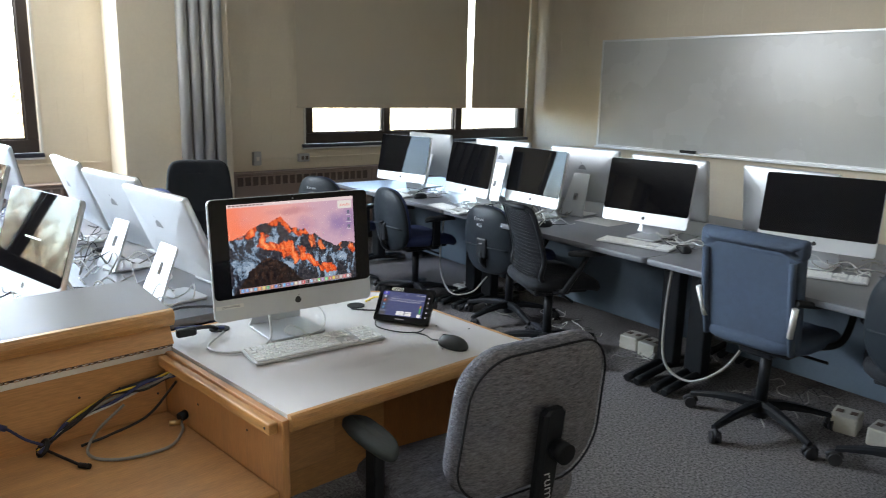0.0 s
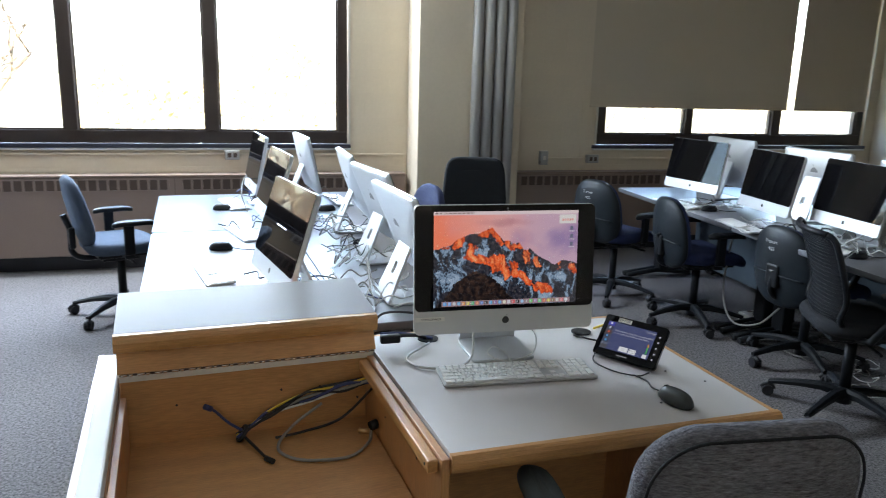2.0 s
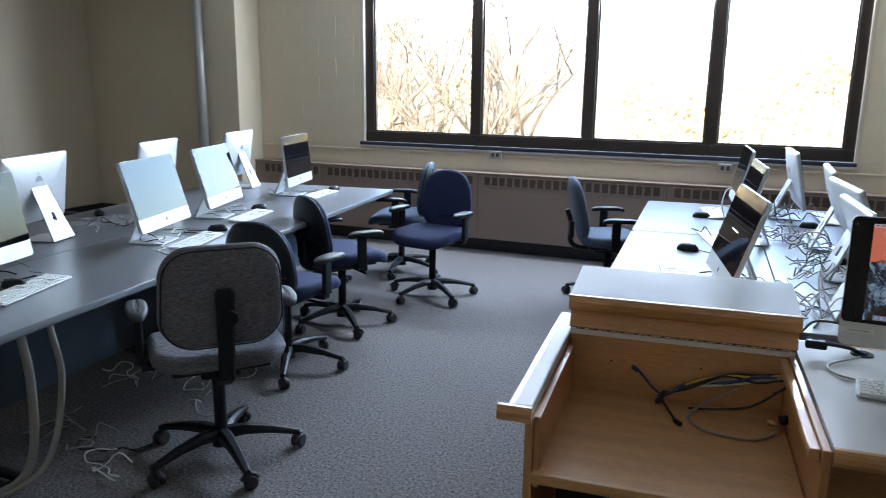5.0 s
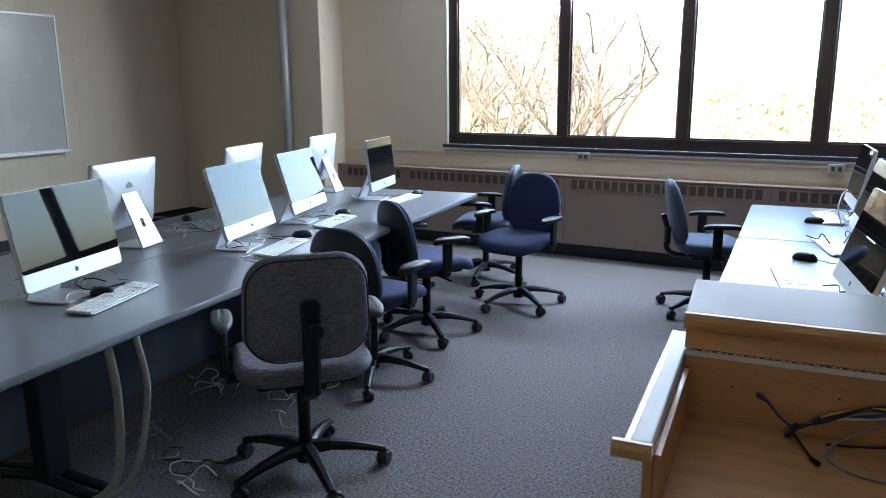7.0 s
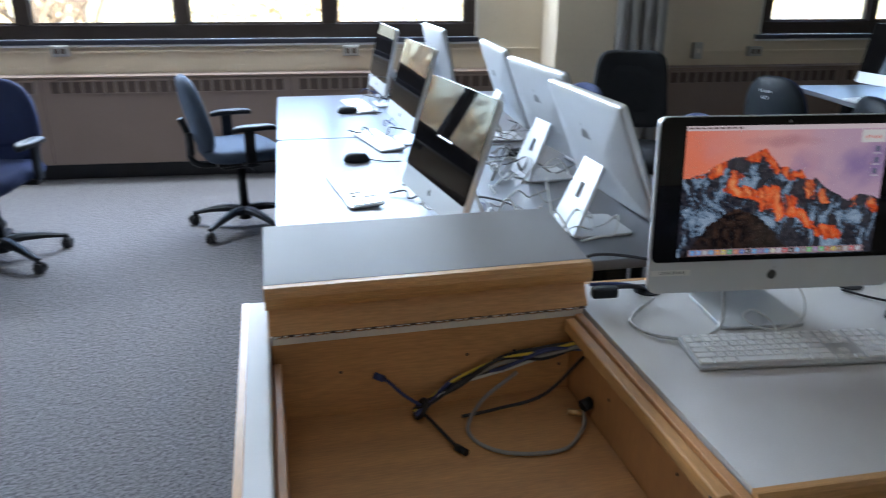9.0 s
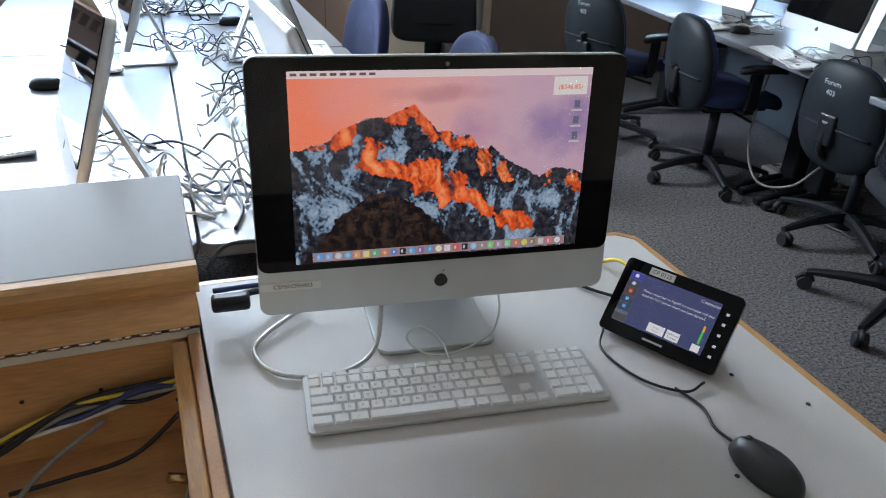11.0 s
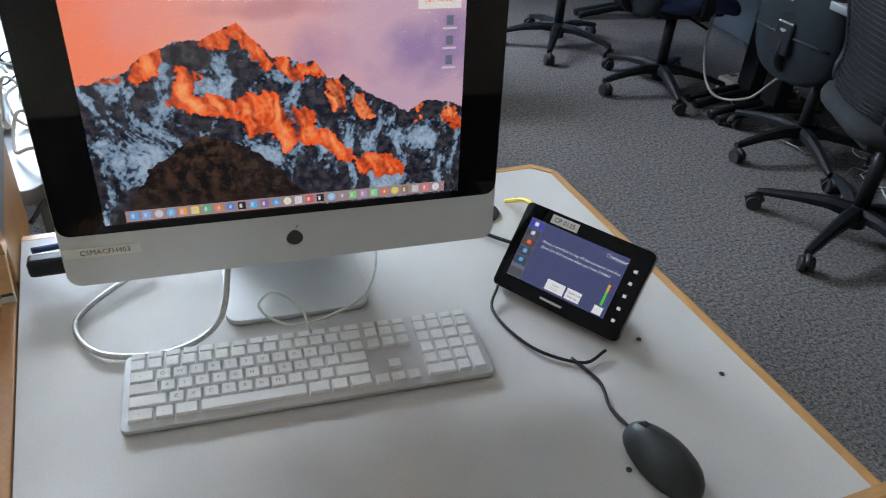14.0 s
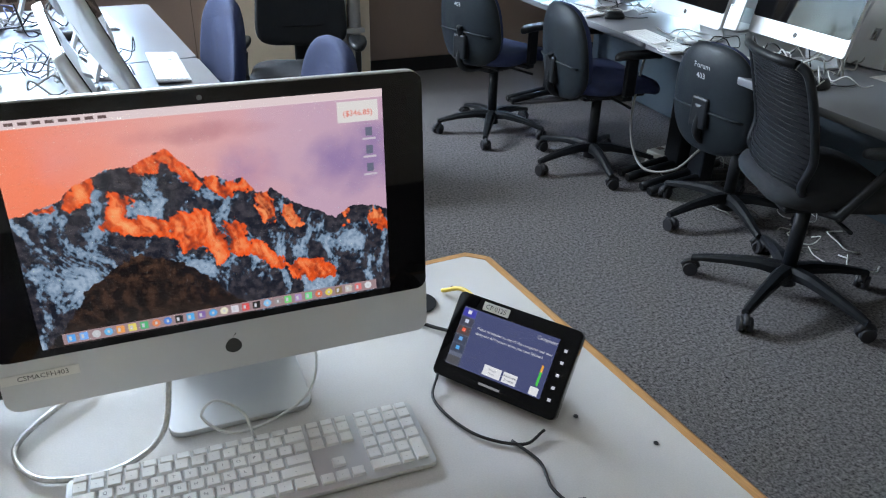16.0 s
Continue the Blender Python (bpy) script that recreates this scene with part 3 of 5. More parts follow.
for i, (x, y, rz) in enumerate(((-2.76, 2.12, -74), (-2.95, 3.2, -73), (-3.12, 4.26, -75), (-2.62, 1.1, -76))):
    imac(pose(x, y, D, 0, 0, rz), tilt=8, label="silver all-in-one computer seen from its plain metal back")
slab_mouse(pose(-3.03, 2.8, D, 0, 0, 60))
cables("cable_tangle", pose(-2.8, 2.5, D, 0, 0, 20), 61, 7, 0.5, 0.3, h=0.02)
# middle group
for i, (x, y, rz) in enumerate(((0.64, 2.446, -79), (0.67, 3.70, -83), (0.63, 4.68, -84))):
    k = pose(x, y, D, 0, 0, rz)
    imac(k, tilt=(18, 17, 12)[i], label="silver all-in-one computer, its glossy black screen mirroring the window")
    keyboard(k @ pose((-0.5, -0.02, 0.05)[i], (-0.12, -0.1, -0.12)[i], 0, 0, 0, (0, 8, 5)[i]), "flat aluminium keyboard with white keys on the computer table", False)
    cables("cable_tangle", k @ pose(-0.1, 0.2, 0), 70 + i, 7, 0.3, 0.2, mats=(white_cable, grey_cable, blue_cable, black_cable))
for i, (x, y, rz) in enumerate(((1.225, 2.43, 95), (1.24, 3.05, 98), (1.22, 3.73, 90), (1.03, 4.68, 95))):
    k = pose(x, y, D, 0, 0, rz)
    imac(k, tilt=(23, 22, 20, 12)[i], label="silver all-in-one computer seen from its plain metal back")
    keyboard(k @ pose(0.0, -0.17, 0), "flat aluminium keyboard with white keys on the computer table", False)
    cables("cable_tangle", k @ pose(0.0, 0.2, 0.0), 80 + i, 10, 0.25, 0.2, mats=(white_cable, grey_cable, grey_cable, white_cable, black_cable), h=0.045)
slab_mouse(pose(0.452, 4.45, D, 0, 0, -90)), slab_mouse(pose(0.458, 3.353, D, 0, 0, -95)), slab_mouse(pose(1.08, 4.35, D, 0, 0, 100)), slab_mouse(pose(1.14, 3.35, D, 0, 0, 100))
lb = thing("cable_loop", "long grey cable arching over the table", "cable")
part("cable", tube(bmesh.new(), spline([(0.60, 4.35, D + 0.004), (0.57, 4.45, D + 0.1), (0.60, 4.6, D + 0.18), (0.68, 4.7, D + 0.12), (0.7, 4.75, D + 0.03)]), 0.004, 8), grey_cable, lb)
part("cable", tube(bmesh.new(), spline([(0.78, 2.75, D + 0.005), (0.86, 2.72, D + 0.02), (0.95, 2.55, D + 0.03), (1.0, 2.32, D + 0.01), (0.98, 2.2, D + 0.004)]), 0.004, 8), black_cable, lb)


# ---- chairs ----
def chair_base(c, r=0.31, top=0.44, rot=0.0, metal=black_pl):
    part("hub", cyl(bmesh.new(), (0, 0, 0.055), (0, 0, 0.135), 0.04, 16, 0.032), metal, c)
    part("gas_column", cyl(bmesh.new(), (0, 0, 0.13), (0, 0, top - 0.06), 0.026, 16), metal, c)
    part("piston", cyl(bmesh.new(), (0, 0, top - 0.07), (0, 0, top), 0.014, 12), chrome, c, "chrome piston")
    for i in range(5):
        a = radians(rot + 72 * i)
        m = Matrix.Rotation(a, 4, "Z")
        b = bmesh.new()
        rows = []
        for x, z, w, h in ((0.02, 0.11, 0.03, 0.045), (0.1, 0.115, 0.026, 0.036), (0.2, 0.102, 0.021, 0.028), (r - 0.03, 0.083, 0.017, 0.022), (r + 0.012, 0.072, 0.013, 0.02)):
            rows.append([b.verts.new(m @ Vector((x, y * w, z + k * h / 2))) for y, k in ((-1, -1), (1, -1), (1, 0.3), (0.5, 1), (-0.5, 1), (-1, 0.3))])
        for p, q in zip(rows, rows[1:]):
            for j in range(6):
                b.faces.new((p[j], p[(j + 1) % 6], q[(j + 1) % 6], q[j]))
        b.faces.new(rows[0]), b.faces.new(rows[-1][::-1])
        bmesh.ops.recalc_face_normals(b, faces=b.faces[:])
        leg = part("leg", b, metal, c)
        k = bmesh.new()
        sw = radians(rot + 72 * i + 55 + 40 * math.sin(7 * i + rot))
        m2 = Matrix.Translation(m @ Vector((r, 0, 0))) @ Matrix.Rotation(sw, 4, "Z")
        for y in (-0.014, 0.014):
            cyl(k, m2 @ Vector((0.012, y - 0.009, 0.0275)), m2 @ Vector((0.012, y + 0.009, 0.0275)), 0.0275, 16)
        cyl(k, m2 @ Vector((0, 0, 0.03)), m2 @ Vector((0, 0, 0.075)), 0.011, 10)
        tube(k, [m2 @ Vector((0.03 * math.cos(t) + 0.012, 0, 0.0275 + 0.031 * math.sin(t))) for t in (0.3, 0.9, 1.57, 2.3, 2.9)], 0.012, 8)
        part("caster", k, black_base, c)


def arm_t(c, s, z=0.655, w=0.27, padm=black_pl):
    b = rbox(s * w - 0.014, s * w + 0.014, -0.03, 0.03, 0.45, z - 0.024, 0.008)
    part("arm_post", b, black_pl, c)
    part("arm_bracket", rbox(min(s * w, s * 0.1), max(s * w, s * 0.1), -0.028, 0.028, 0.425, 0.45, 0.006), black_pl, c)
    ol = [(0.042 * math.cos(a) * (1.0 if abs(math.cos(a)) > 0 else 1), 0.125 * math.copysign(abs(math.sin(a)) ** 0.75, math.sin(a))) for a in [6.2832 * i / 24 for i in range(24)]]
    part("arm_pad", pad(ol, cushion(0.028, 0.01), lambda u, v, d: Vector((u + s * w, v + 0.03, z - 0.01 + d - 0.5 * max(0, abs(v) - 0.07) ** 1.3))), padm, c)


def seat_pad(c, mtl, z=0.475, w=0.49, l=0.47):
    ol = [(u, v) for u, v in rrect(w, l, 0.13, 8)]
    part("seat", pad(ol, cushion(0.075, 0.035), lambda u, v, d: Vector((u, v + 0.02, z + d - 1.1 * max(0, v - 0.1) ** 1.6 - 0.12 * (0.02 - u * u) * 0.9))), mtl, c)
    part("seat_pan", rbox(-w * 0.36, w * 0.36, -l * 0.34, l * 0.34, z - 0.06, z - 0.035, 0.01), black_pl, c)
    part("mechanism", rbox(-0.08, 0.08, -0.12, 0.1, z - 0.1, z - 0.058, 0.012), black_pl, c)
    part("lever", tube(bmesh.new(), [(0.07, 0.02, z - 0.08), (0.2, 0.03, z - 0.085), (0.26, 0.03, z - 0.085)], 0.007, 8), black_pl, c)


def egg(w, h, p=2.6, n=44):
    out = []
    for i in range(n):
        a = 6.2832 * i / n
        u = w / 2 * math.copysign(abs(math.cos(a)) ** (2 / p), math.cos(a))
        v = h / 2 * math.copysign(abs(math.sin(a)) ** (2 / p), math.sin(a))
        out.append((u * (1 - 0.16 * (v / h)), v))
    return out


def task_chair(m, label, fab=blue_fab, shell=True, arms=True, rot=0, writing=False, zb=0.70, lean=9, group="task chairs", square=2.6):
    """Task chair with a rounded back on a five-star base; faces +y."""
    c = thing("task_chair", label, "chair", m, group)
    chair_base(c, rot=rot)
    seat_pad(c, fab)
    B = Matrix.Translation((0, -0.2, zb - 0.21)) @ Matrix.Rotation(radians(lean), 4, "X") @ Matrix.Translation((0, 0, 0.21))
    put = lambda u, v, d: B @ Vector((u, d + 1.0 * u * u * 0.9 + 0.35 * (v + 0.08) ** 2, v))
    part("backrest", pad(egg(0.43, 0.445, square), cushion(0.055, 0.03), put), fab, c)
    if shell:
        sh = pad(egg(0.435, 0.45), [(0.0, -0.012), (-0.003, -0.02), (0.004, -0.033), (0.02, -0.040), (0.06, -0.046), (0.12, -0.049), (0.17, -0.05)], put)
        part("back_shell", sh, dark_shell, c, "black moulded plastic shell")
        part("shell_ridge", tube(bmesh.new(), [put(u, -0.03 - 0.18 * abs(u) ** 1.5, -0.05 + 0.10 * u * u) for u in [-0.19 + 0.038 * i for i in range(11)]], 0.006, 6), dark_shell, c)
    if writing:
        t1 = B @ pose(-0.01, -0.0545 + 0.010, 0.15, 90, 0, 0)
        text("Forum", 0.032, chalk, c, t1, "writing"), text("403", 0.032, chalk, c, B @ pose(-0.01, -0.0545 + 0.006, 0.11, 90, 0, 0), "writing")
    part("back_bar", tube(bmesh.new(), spline([(0, -0.02, 0.41), (0, -0.2, 0.40), (0, -0.275, 0.45), (0, -0.27, 0.56), put(0, 0.0, -0.058)]), 0.018, 8), black_pl, c)
    part("bar_cover", rbox(-0.045, 0.045, -0.29, -0.255, 0.47, 0.6, 0.01), black_pl, c)
    if arms:
        for s in (-1, 1):
            arm_t(c, s)
    return c


def grey_chair(m, rot=0, writing=True):
    """Grey woven office chair with a flat-topped back on one upright black bar."""
    c = thing("office_chair", "grey woven fabric office chair with black back bar and arm pads", "chair", m, "grey office chairs")
    chair_base(c, rot=rot, top=0.47)
    seat_pad(c, grey_fab, z=0.49, w=0.52, l=0.48)
    B = Matrix.Translation((0, -0.23, 0.51)) @ Matrix.Rotation(radians(7), 4, "X") @ Matrix.Translation((0, 0, 0.255))
    put = lambda u, v, d: B @ Vector((u, d + 0.55 * u * u + 0.25 * v * v, v + 0.12 * u * u))
    ol = [(u * (1 - 0.12 * (v / 0.5)), v) for u, v in rrect(0.45, 0.40, 0.12, 9)]
    part("backrest", pad(ol, cushion(0.065, 0.03), put), grey_fab, c)
    seam = [put(u * 0.955, v * 0.955, -0.034) for u, v in ol]
    part("piping", tube(bmesh.new(), seam + seam[:1], 0.003, 6), dark_fab, c)
    bar = bmesh.new()
    rows = []
    for y, z, w in ((-0.05, 0.425, 0.03), (-0.22, 0.42, 0.03), (-0.285, 0.45, 0.03), (-0.305, 0.6, 0.03), (-0.328, 0.80, 0.034), (-0.329, 0.812, 0.02)):
        rows.append([bar.verts.new((x * w, y + k * 0.012, z + (k * 0.012 if z < 0.44 else 0))) for x, k in ((-1, 1), (1, 1), (1, -0.4), (0.7, -1), (-0.7, -1), (-1, -0.4))])
    for p, q in zip(rows, rows[1:]):
        for j in range(6):
            bar.faces.new((p[j], p[(j + 1) % 6], q[(j + 1) % 6], q[j]))
    bar.faces.new(rows[0]), bar.faces.new(rows[-1])
    bmesh.ops.recalc_face_normals(bar, faces=bar.faces[:])
    part("back_bar", bar, black_pl, c, "upright black adjustment bar")
    part("knob", cyl(bmesh.new(), (0.012, -0.332, 0.71), (0.012, -0.366, 0.707), 0.026, 20), black_pl, c)
    if writing:
        text("Forum 403", 0.04, chalk, c, pose(-0.004, -0.322, 0.60, 90 - 6, 0, 0) @ pose(0, 0, 0.006, 0, 0, -90), "writing")
    for s in (-1, 1):
        arm_t(c, s, z=0.68, w=0.29, padm=grey_arm)
    return c


def mesh_chair(m, rot=0):
    """High-backed black mesh chair with slanted arms."""
    c = thing("mesh_chair", "black high-backed mesh office chair with slanted arms", "chair", m)
    chair_base(c, r=0.33, top=0.45, rot=rot)
    seat_pad(c, dark_fab, z=0.475)
    prof = [(-0.02, 0.46), (-0.2, 0.47), (-0.27, 0.55), (-0.255, 0.68), (-0.30, 0.86), (-0.345, 1.0), (-0.37, 1.06), (-0.40, 1.085)]
    bm = bmesh.new()
    sp = spline([(0, y * 0.74, 0.46 + (z - 0.46) * 0.72) for y, z in prof[1:]], 6)
    rows = []
    for i, p in enumerate(sp):
        t = i / (len(sp) - 1)
        w = 0.20 + 0.035 * math.sin(3.1 * t)
        rows.append([bm.verts.new((u * w, p.y + 0.05 * u * u, p.z)) for u in [-1 + 0.2 * j for j in range(11)]])
    for a, b in zip(rows, rows[1:]):
        for j in range(10):
            bm.faces.new((a[j], a[j + 1], b[j + 1], b[j])).smooth = True
    bmesh.ops.solidify(bm, geom=bm.faces[:], thickness=0.006)
    part("mesh_back", bm, dark_fab, c, "taut black mesh")
    ribs = bmesh.new()
    for i in range(2, len(sp) - 2):
        p = sp[i]
        w = 0.20 + 0.035 * math.sin(3.1 * i / (len(sp) - 1))
        tube(ribs, [(u * w, p.y + 0.05 * u * u - 0.004, p.z) for u in (-0.95, -0.5, 0, 0.5, 0.95)], 0.0018, 4)
    part("mesh_ribs", ribs, black_pl, c)
    for s in (-1, 1):
        part("back_frame", tube(bmesh.new(), [(s * (0.205 + 0.035 * math.sin(3.1 * i / (len(sp) - 1))), p.y + 0.05, p.z) for i, p in enumerate(sp)], 0.014, 8), black_pl, c)
        part("arm_post", tube(bmesh.new(), [(s * 0.2, -0.05, 0.44), (s * 0.27, -0.03, 0.45), (s * 0.275, 0.06, 0.58), (s * 0.275, 0.1, 0.65)], 0.02, 8, 0.014), black_pl, c)
        ol = [(0.04 * math.cos(a), 0.12 * math.sin(a)) for a in [6.2832 * i / 20 for i in range(20)]]
        part("arm_pad", pad(ol, cushion(0.025, 0.008), lambda u, v, d: Vector((u + s * 0.275, v + 0.1, 0.665 + d))), black_pl, c)
    part("top_roll", tube(bmesh.new(), [(u * 0.2, -0.296 + 0.05 * u * u, 0.91) for u in (-1, -0.5, 0, 0.5, 1)], 0.014, 8), black_pl, c)
    return c


def frame_chair(m, rot=0):
    """Steel-blue chair with a framed square back and looped arms."""
    c = thing("conference_chair", "steel-blue upholstered office chair with looped black arms", "chair", m)
    chair_base(c, r=0.32, top=0.45, rot=rot)
    seat_pad(c, steel_blue, z=0.475, w=0.5, l=0.48)
    B = Matrix.Translation((0, -0.2, 0.46)) @ Matrix.Rotation(radians(9), 4, "X") @ Matrix.Translation((0, 0, 0.24))
    put = lambda u, v, d: B @ Vector((u, d + 0.5 * u * u + 0.3 * v * v, v))
    ol = [(u * (1 + 0.12 * v), v) for u, v in rrect(0.46, 0.5, 0.05, 6)]
    part("backrest", pad(ol, cushion(0.045, 0.018), put), steel_blue, c)
    part("top_roll", pad(rrect(0.485, 0.085, 0.02), cushion(0.06, 0.015), lambda u, v, d: put(u, v + 0.215, d)), steel_blue, c, "padded top edge")
    for s in (-1, 1):
        part("back_rail", tube(bmesh.new(), [put(s * 0.20, v, -0.03) for v in (-0.25, -0.1, 0.05, 0.17)], 0.016, 8), steel_blue, c)
        part("arm", tube(bmesh.new(), spline([put(s * 0.22, 0.0, -0.03), (s * 0.27, -0.12, 0.68), (s * 0.29, 0.08, 0.675), (s * 0.29, 0.15, 0.60), (s * 0.28, 0.08, 0.48), (s * 0.2, 0.0, 0.45)]), 0.016, 8), black_pl, c)
        part("arm_joint", tube(bmesh.new(), [put(s * 0.2, -0.16, -0.035), put(s * 0.225, -0.02, -0.045)], 0.014, 8), alu_frame, c)
    return c


blue_l = "blue fabric task chair with black shell, arms and castors"
dark_l = "dark task chair with a hand-marked black shell and blue seat"
# right-hand row (facing +x)
task_chair(pose(3.20, 4.52, 0, 0, 0, -72), dark_l, rot=20, writing=True, zb=0.655)
task_chair(pose(3.43, 3.84, 0, 0, 0, -96), dark_l, rot=62, zb=0.62)
task_chair(pose(3.63, 3.06, 0, 0, 0, -88), dark_l, rot=50, writing=True, arms=False, zb=0.585)
mesh_chair(pose(3.35, 2.46, 0, 0, 0, -115), rot=28)
frame_chair(pose(3.42, 1.17, 0, 0, 0, -92), rot=48)
task_chair(pose(3.42, 0.48, 0, 0, 0, -95), blue_l, fab=dark_fab, rot=130)
# behind the right-hand rows
task_chair(pose(4.95, 2.0, 0, 0, 0, 80), "dark fabric task chair behind the computers", fab=dark_fab)
# left-hand group
task_chair(pose(-1.39, 4.29, 0, 0, 0, 172), blue_l, shell=False, rot=4)
task_chair(pose(-1.93, 4.88, 0, 0, 0, 105), blue_l, fab=steel_blue, rot=30)
grey_chair(pose(-1.22, 1.69, 0, 0, 0, 47), rot=63, writing=False)
task_chair(pose(-1.55, 2.66, 0, 0, 0, -4), blue_l, rot=15, zb=0.63)
task_chair(pose(-1.66, 3.44, 0, 0, 0, -32), dark_l, rot=60, zb=0.64)
task_chair(pose(-3.55, 2.75, 0, 0, 0, -80), "dark fabric task chair behind the computers", fab=dark_fab)
task_chair(pose(-3.3, 1.55, 0, 0, 0, -80), "dark fabric task chair behind the computers", fab=dark_fab)
# middle group
task_chair(pose(-0.18, 4.70, 0, 0, 0, -70), blue_l, fab=steel_blue, rot=20, lean=15, shell=False)
task_chair(pose(2.05, 4.35, 0, 0, 0, 163), "charcoal fabric task chair standing by the wall column", fab=dark_fab, shell=False, zb=0.80, square=5.5)
task_chair(pose(1.44, 3.97, 0, 0, 0, 100), blue_l, shell=False)
task_chair(pose(1.62, 3.1, 0, 0, 0, 95), blue_l, shell=False)
# at the teacher's desk
grey_chair(pose(1.43, 1.03, 0, 0, 0, -6), rot=10)


# ---- teacher's desk and lectern ----
DESK = pose(0.957, 1.138, 0, 0, 0, 4.5)
DZ = 0.75
td = thing("teacher_desk", "oak teacher's desk with a speckled grey laminate top", "desk", DESK @ pose(0, 0, 0, 0, 0, -2.2))
DW, DD = 0.866, 0.805
lamtop = bmesh.new()
c_ = 0.028
ol = [(0.0, 0.022), (DW - 0.022, 0.022), (DW - 0.022, DD - 0.022 - c_), (DW - 0.022 - c_, DD - 0.022), (-0.028, DD - 0.022)]
lo = [lamtop.verts.new((x, y, DZ - 0.036)) for x, y in ol]
hi = [lamtop.verts.new((x, y, DZ)) for x, y in ol]
lamtop.faces.new(hi), lamtop.faces.new(lo[::-1])
for i in range(5):
    lamtop.faces.new((lo[i - 1], lo[i], hi[i], hi[i - 1]))
bmesh.ops.recalc_face_normals(lamtop, faces=lamtop.faces[:])
part("desktop", lamtop, lam_desk, td)


def nosing(a, b, w, h, z):
    """Half-round hardwood edging from a to b, w wide to the right of the line."""
    a, b = Vector((*a, 0)), Vector((*b, 0))
    d = (b - a).normalized()
    n = Vector((d.y, -d.x, 0))
    prof = [(0, 0), (w * 0.55, 0), (w * 0.85, -h * 0.12), (w, -h * 0.35), (w, -h * 0.65), (w * 0.85, -h * 0.9), (w * 0.55, -h), (0, -h)]
    bm = bmesh.new()
    rings = [[bm.verts.new(p + n * u + Vector((0, 0, z + v))) for u, v in prof] for p in (a, b)]
    for j in range(8):
        bm.faces.new((rings[0][j], rings[0][(j + 1) % 8], rings[1][(j + 1) % 8], rings[1][j]))
    bm.faces.new(rings[0]), bm.faces.new(rings[1])
    bmesh.ops.recalc_face_normals(bm, faces=bm.faces[:])
    return bm


e0, e1 = DW - 0.022, DD - 0.022
part("edge_nosing", nosing((-0.002, 0.022), (e0 + 0.02, 0.022), 0.024, 0.042, DZ + 0.001), oak, td, "rounded oak edge")
part("edge_nosing", nosing((e0, 0.0225), (e0, e1 - c_ + 0.008), 0.024, 0.042, DZ + 0.0005), oak_y, td, "rounded oak edge")
part("edge_nosing", nosing((e0, e1 - c_), (e0 - c_, e1), 0.024, 0.042, DZ + 0.0015), oak, td, "rounded oak edge")
part("edge_nosing", nosing((e0 - c_ + 0.008, e1), (-0.028, e1), 0.024, 0.042, DZ + 0.0005), oak, td, "rounded oak edge")
part("modesty_panel", rbox(0.004, DW - 0.06, DD - 0.12, DD - 0.1, 0.08, DZ - 0.037, 0.002), ply, td)
part("end_panel", rbox(DW - 0.058, DW - 0.038, 0.25, DD - 0.08, 0.0, DZ - 0.037, 0.002), ply_v, td)
part("skirt", rbox(0.004, 0.34, 0.33, 0.35, 0.4, DZ - 0.037, 0.002), ply, td)
for x, y in ((0.16, 0.72), (0.66, 0.665)):
    g = cyl(bmesh.new(), (x, y, DZ + 0.0005), (x, y, DZ + 0.004), 0.032, 24)
    part("grommet", g, black_pl, td, "black cable grommet")
for x, y in ((0.62, 0.735), (0.70, 0.74), (0.74, 0.69), (0.77, 0.5), (0.60, 0.13), (0.735, 0.31), (0.80, 0.22)):
    part("screw_hole", cyl(bmesh.new(), (x, y, DZ + 0.0002), (x, y, DZ + 0.0012), 0.0035, 10), black_base, td)

lc = thing("lectern", "open oak lectern cabinet with a sloping grey laminate top", "lectern", DESK)
part("side_panel", rbox(-0.022, -0.003, 0.012, 0.93, 0.0, 0.742, 0.002), ply_v, lc)
part("side_panel", rbox(-0.712, -0.689, 0.05, 0.93, 0.0, 0.695, 0.002), ply_v, lc)
part("inner_side", rbox(-0.688, -0.672, 0.055, 0.64, 0.5, 0.70, 0.002), ply_v, lc)
part("shelf", rbox(-0.688, -0.024, 0.05, 0.66, 0.528, 0.55, 0.002), ply, lc)
part("shelf_edge", rbox(-0.688, -0.024, 0.03, 0.049, 0.522, 0.552, 0.003), oak, lc)
part("back_panel", rbox(-0.688, -0.024, 0.655, 0.675, 0.0, 0.752, 0.002), ply, lc)
# black sheet added before the oak back: the shade under the shelf, as colour
part("shade_panel", rbox(-0.688, -0.024, 0.50, 0.515, 0.05, 0.526, 0.002), black_base, lc, "black panel standing in for the shade under the shelf")
part("rail", rbox(-0.048, -0.023, 0.03, 0.645, 0.705, 0.735, 0.004), oak_y, lc)
for y, z in ((0.05, 0.72), (0.3, 0.69), (0.18, 0.66), (0.45, 0.64)):
    part("screw", cyl(bmesh.new(), (-0.0225, y, z), (-0.0235 - (0.026 if z > 0.7 else 0), y, z), 0.0035, 8), black_base, lc)
for x, z in ((-0.55, 0.655), (-0.27, 0.665), (-0.16, 0.662), (-0.05, 0.615)):
    part("screw", cyl(bmesh.new(), (x, 0.6555, z), (x, 0.6535, z), 0.0035, 8), black_base, lc)
part("arm_top", rbox(-0.752, -0.692, 0.03, 0.875, 0.70, 0.738, 0.006), lam_desk, lc)
part("arm_nosing", nosing((-0.752, 0.87), (-0.752, 0.03), -0.026, 0.042, 0.7385), oak_y, lc, "rounded oak edge")
part("arm_nosing", nosing((-0.778, 0.0295), (-0.688, 0.0295), 0.026, 0.042, 0.739), oak, lc, "rounded oak edge")
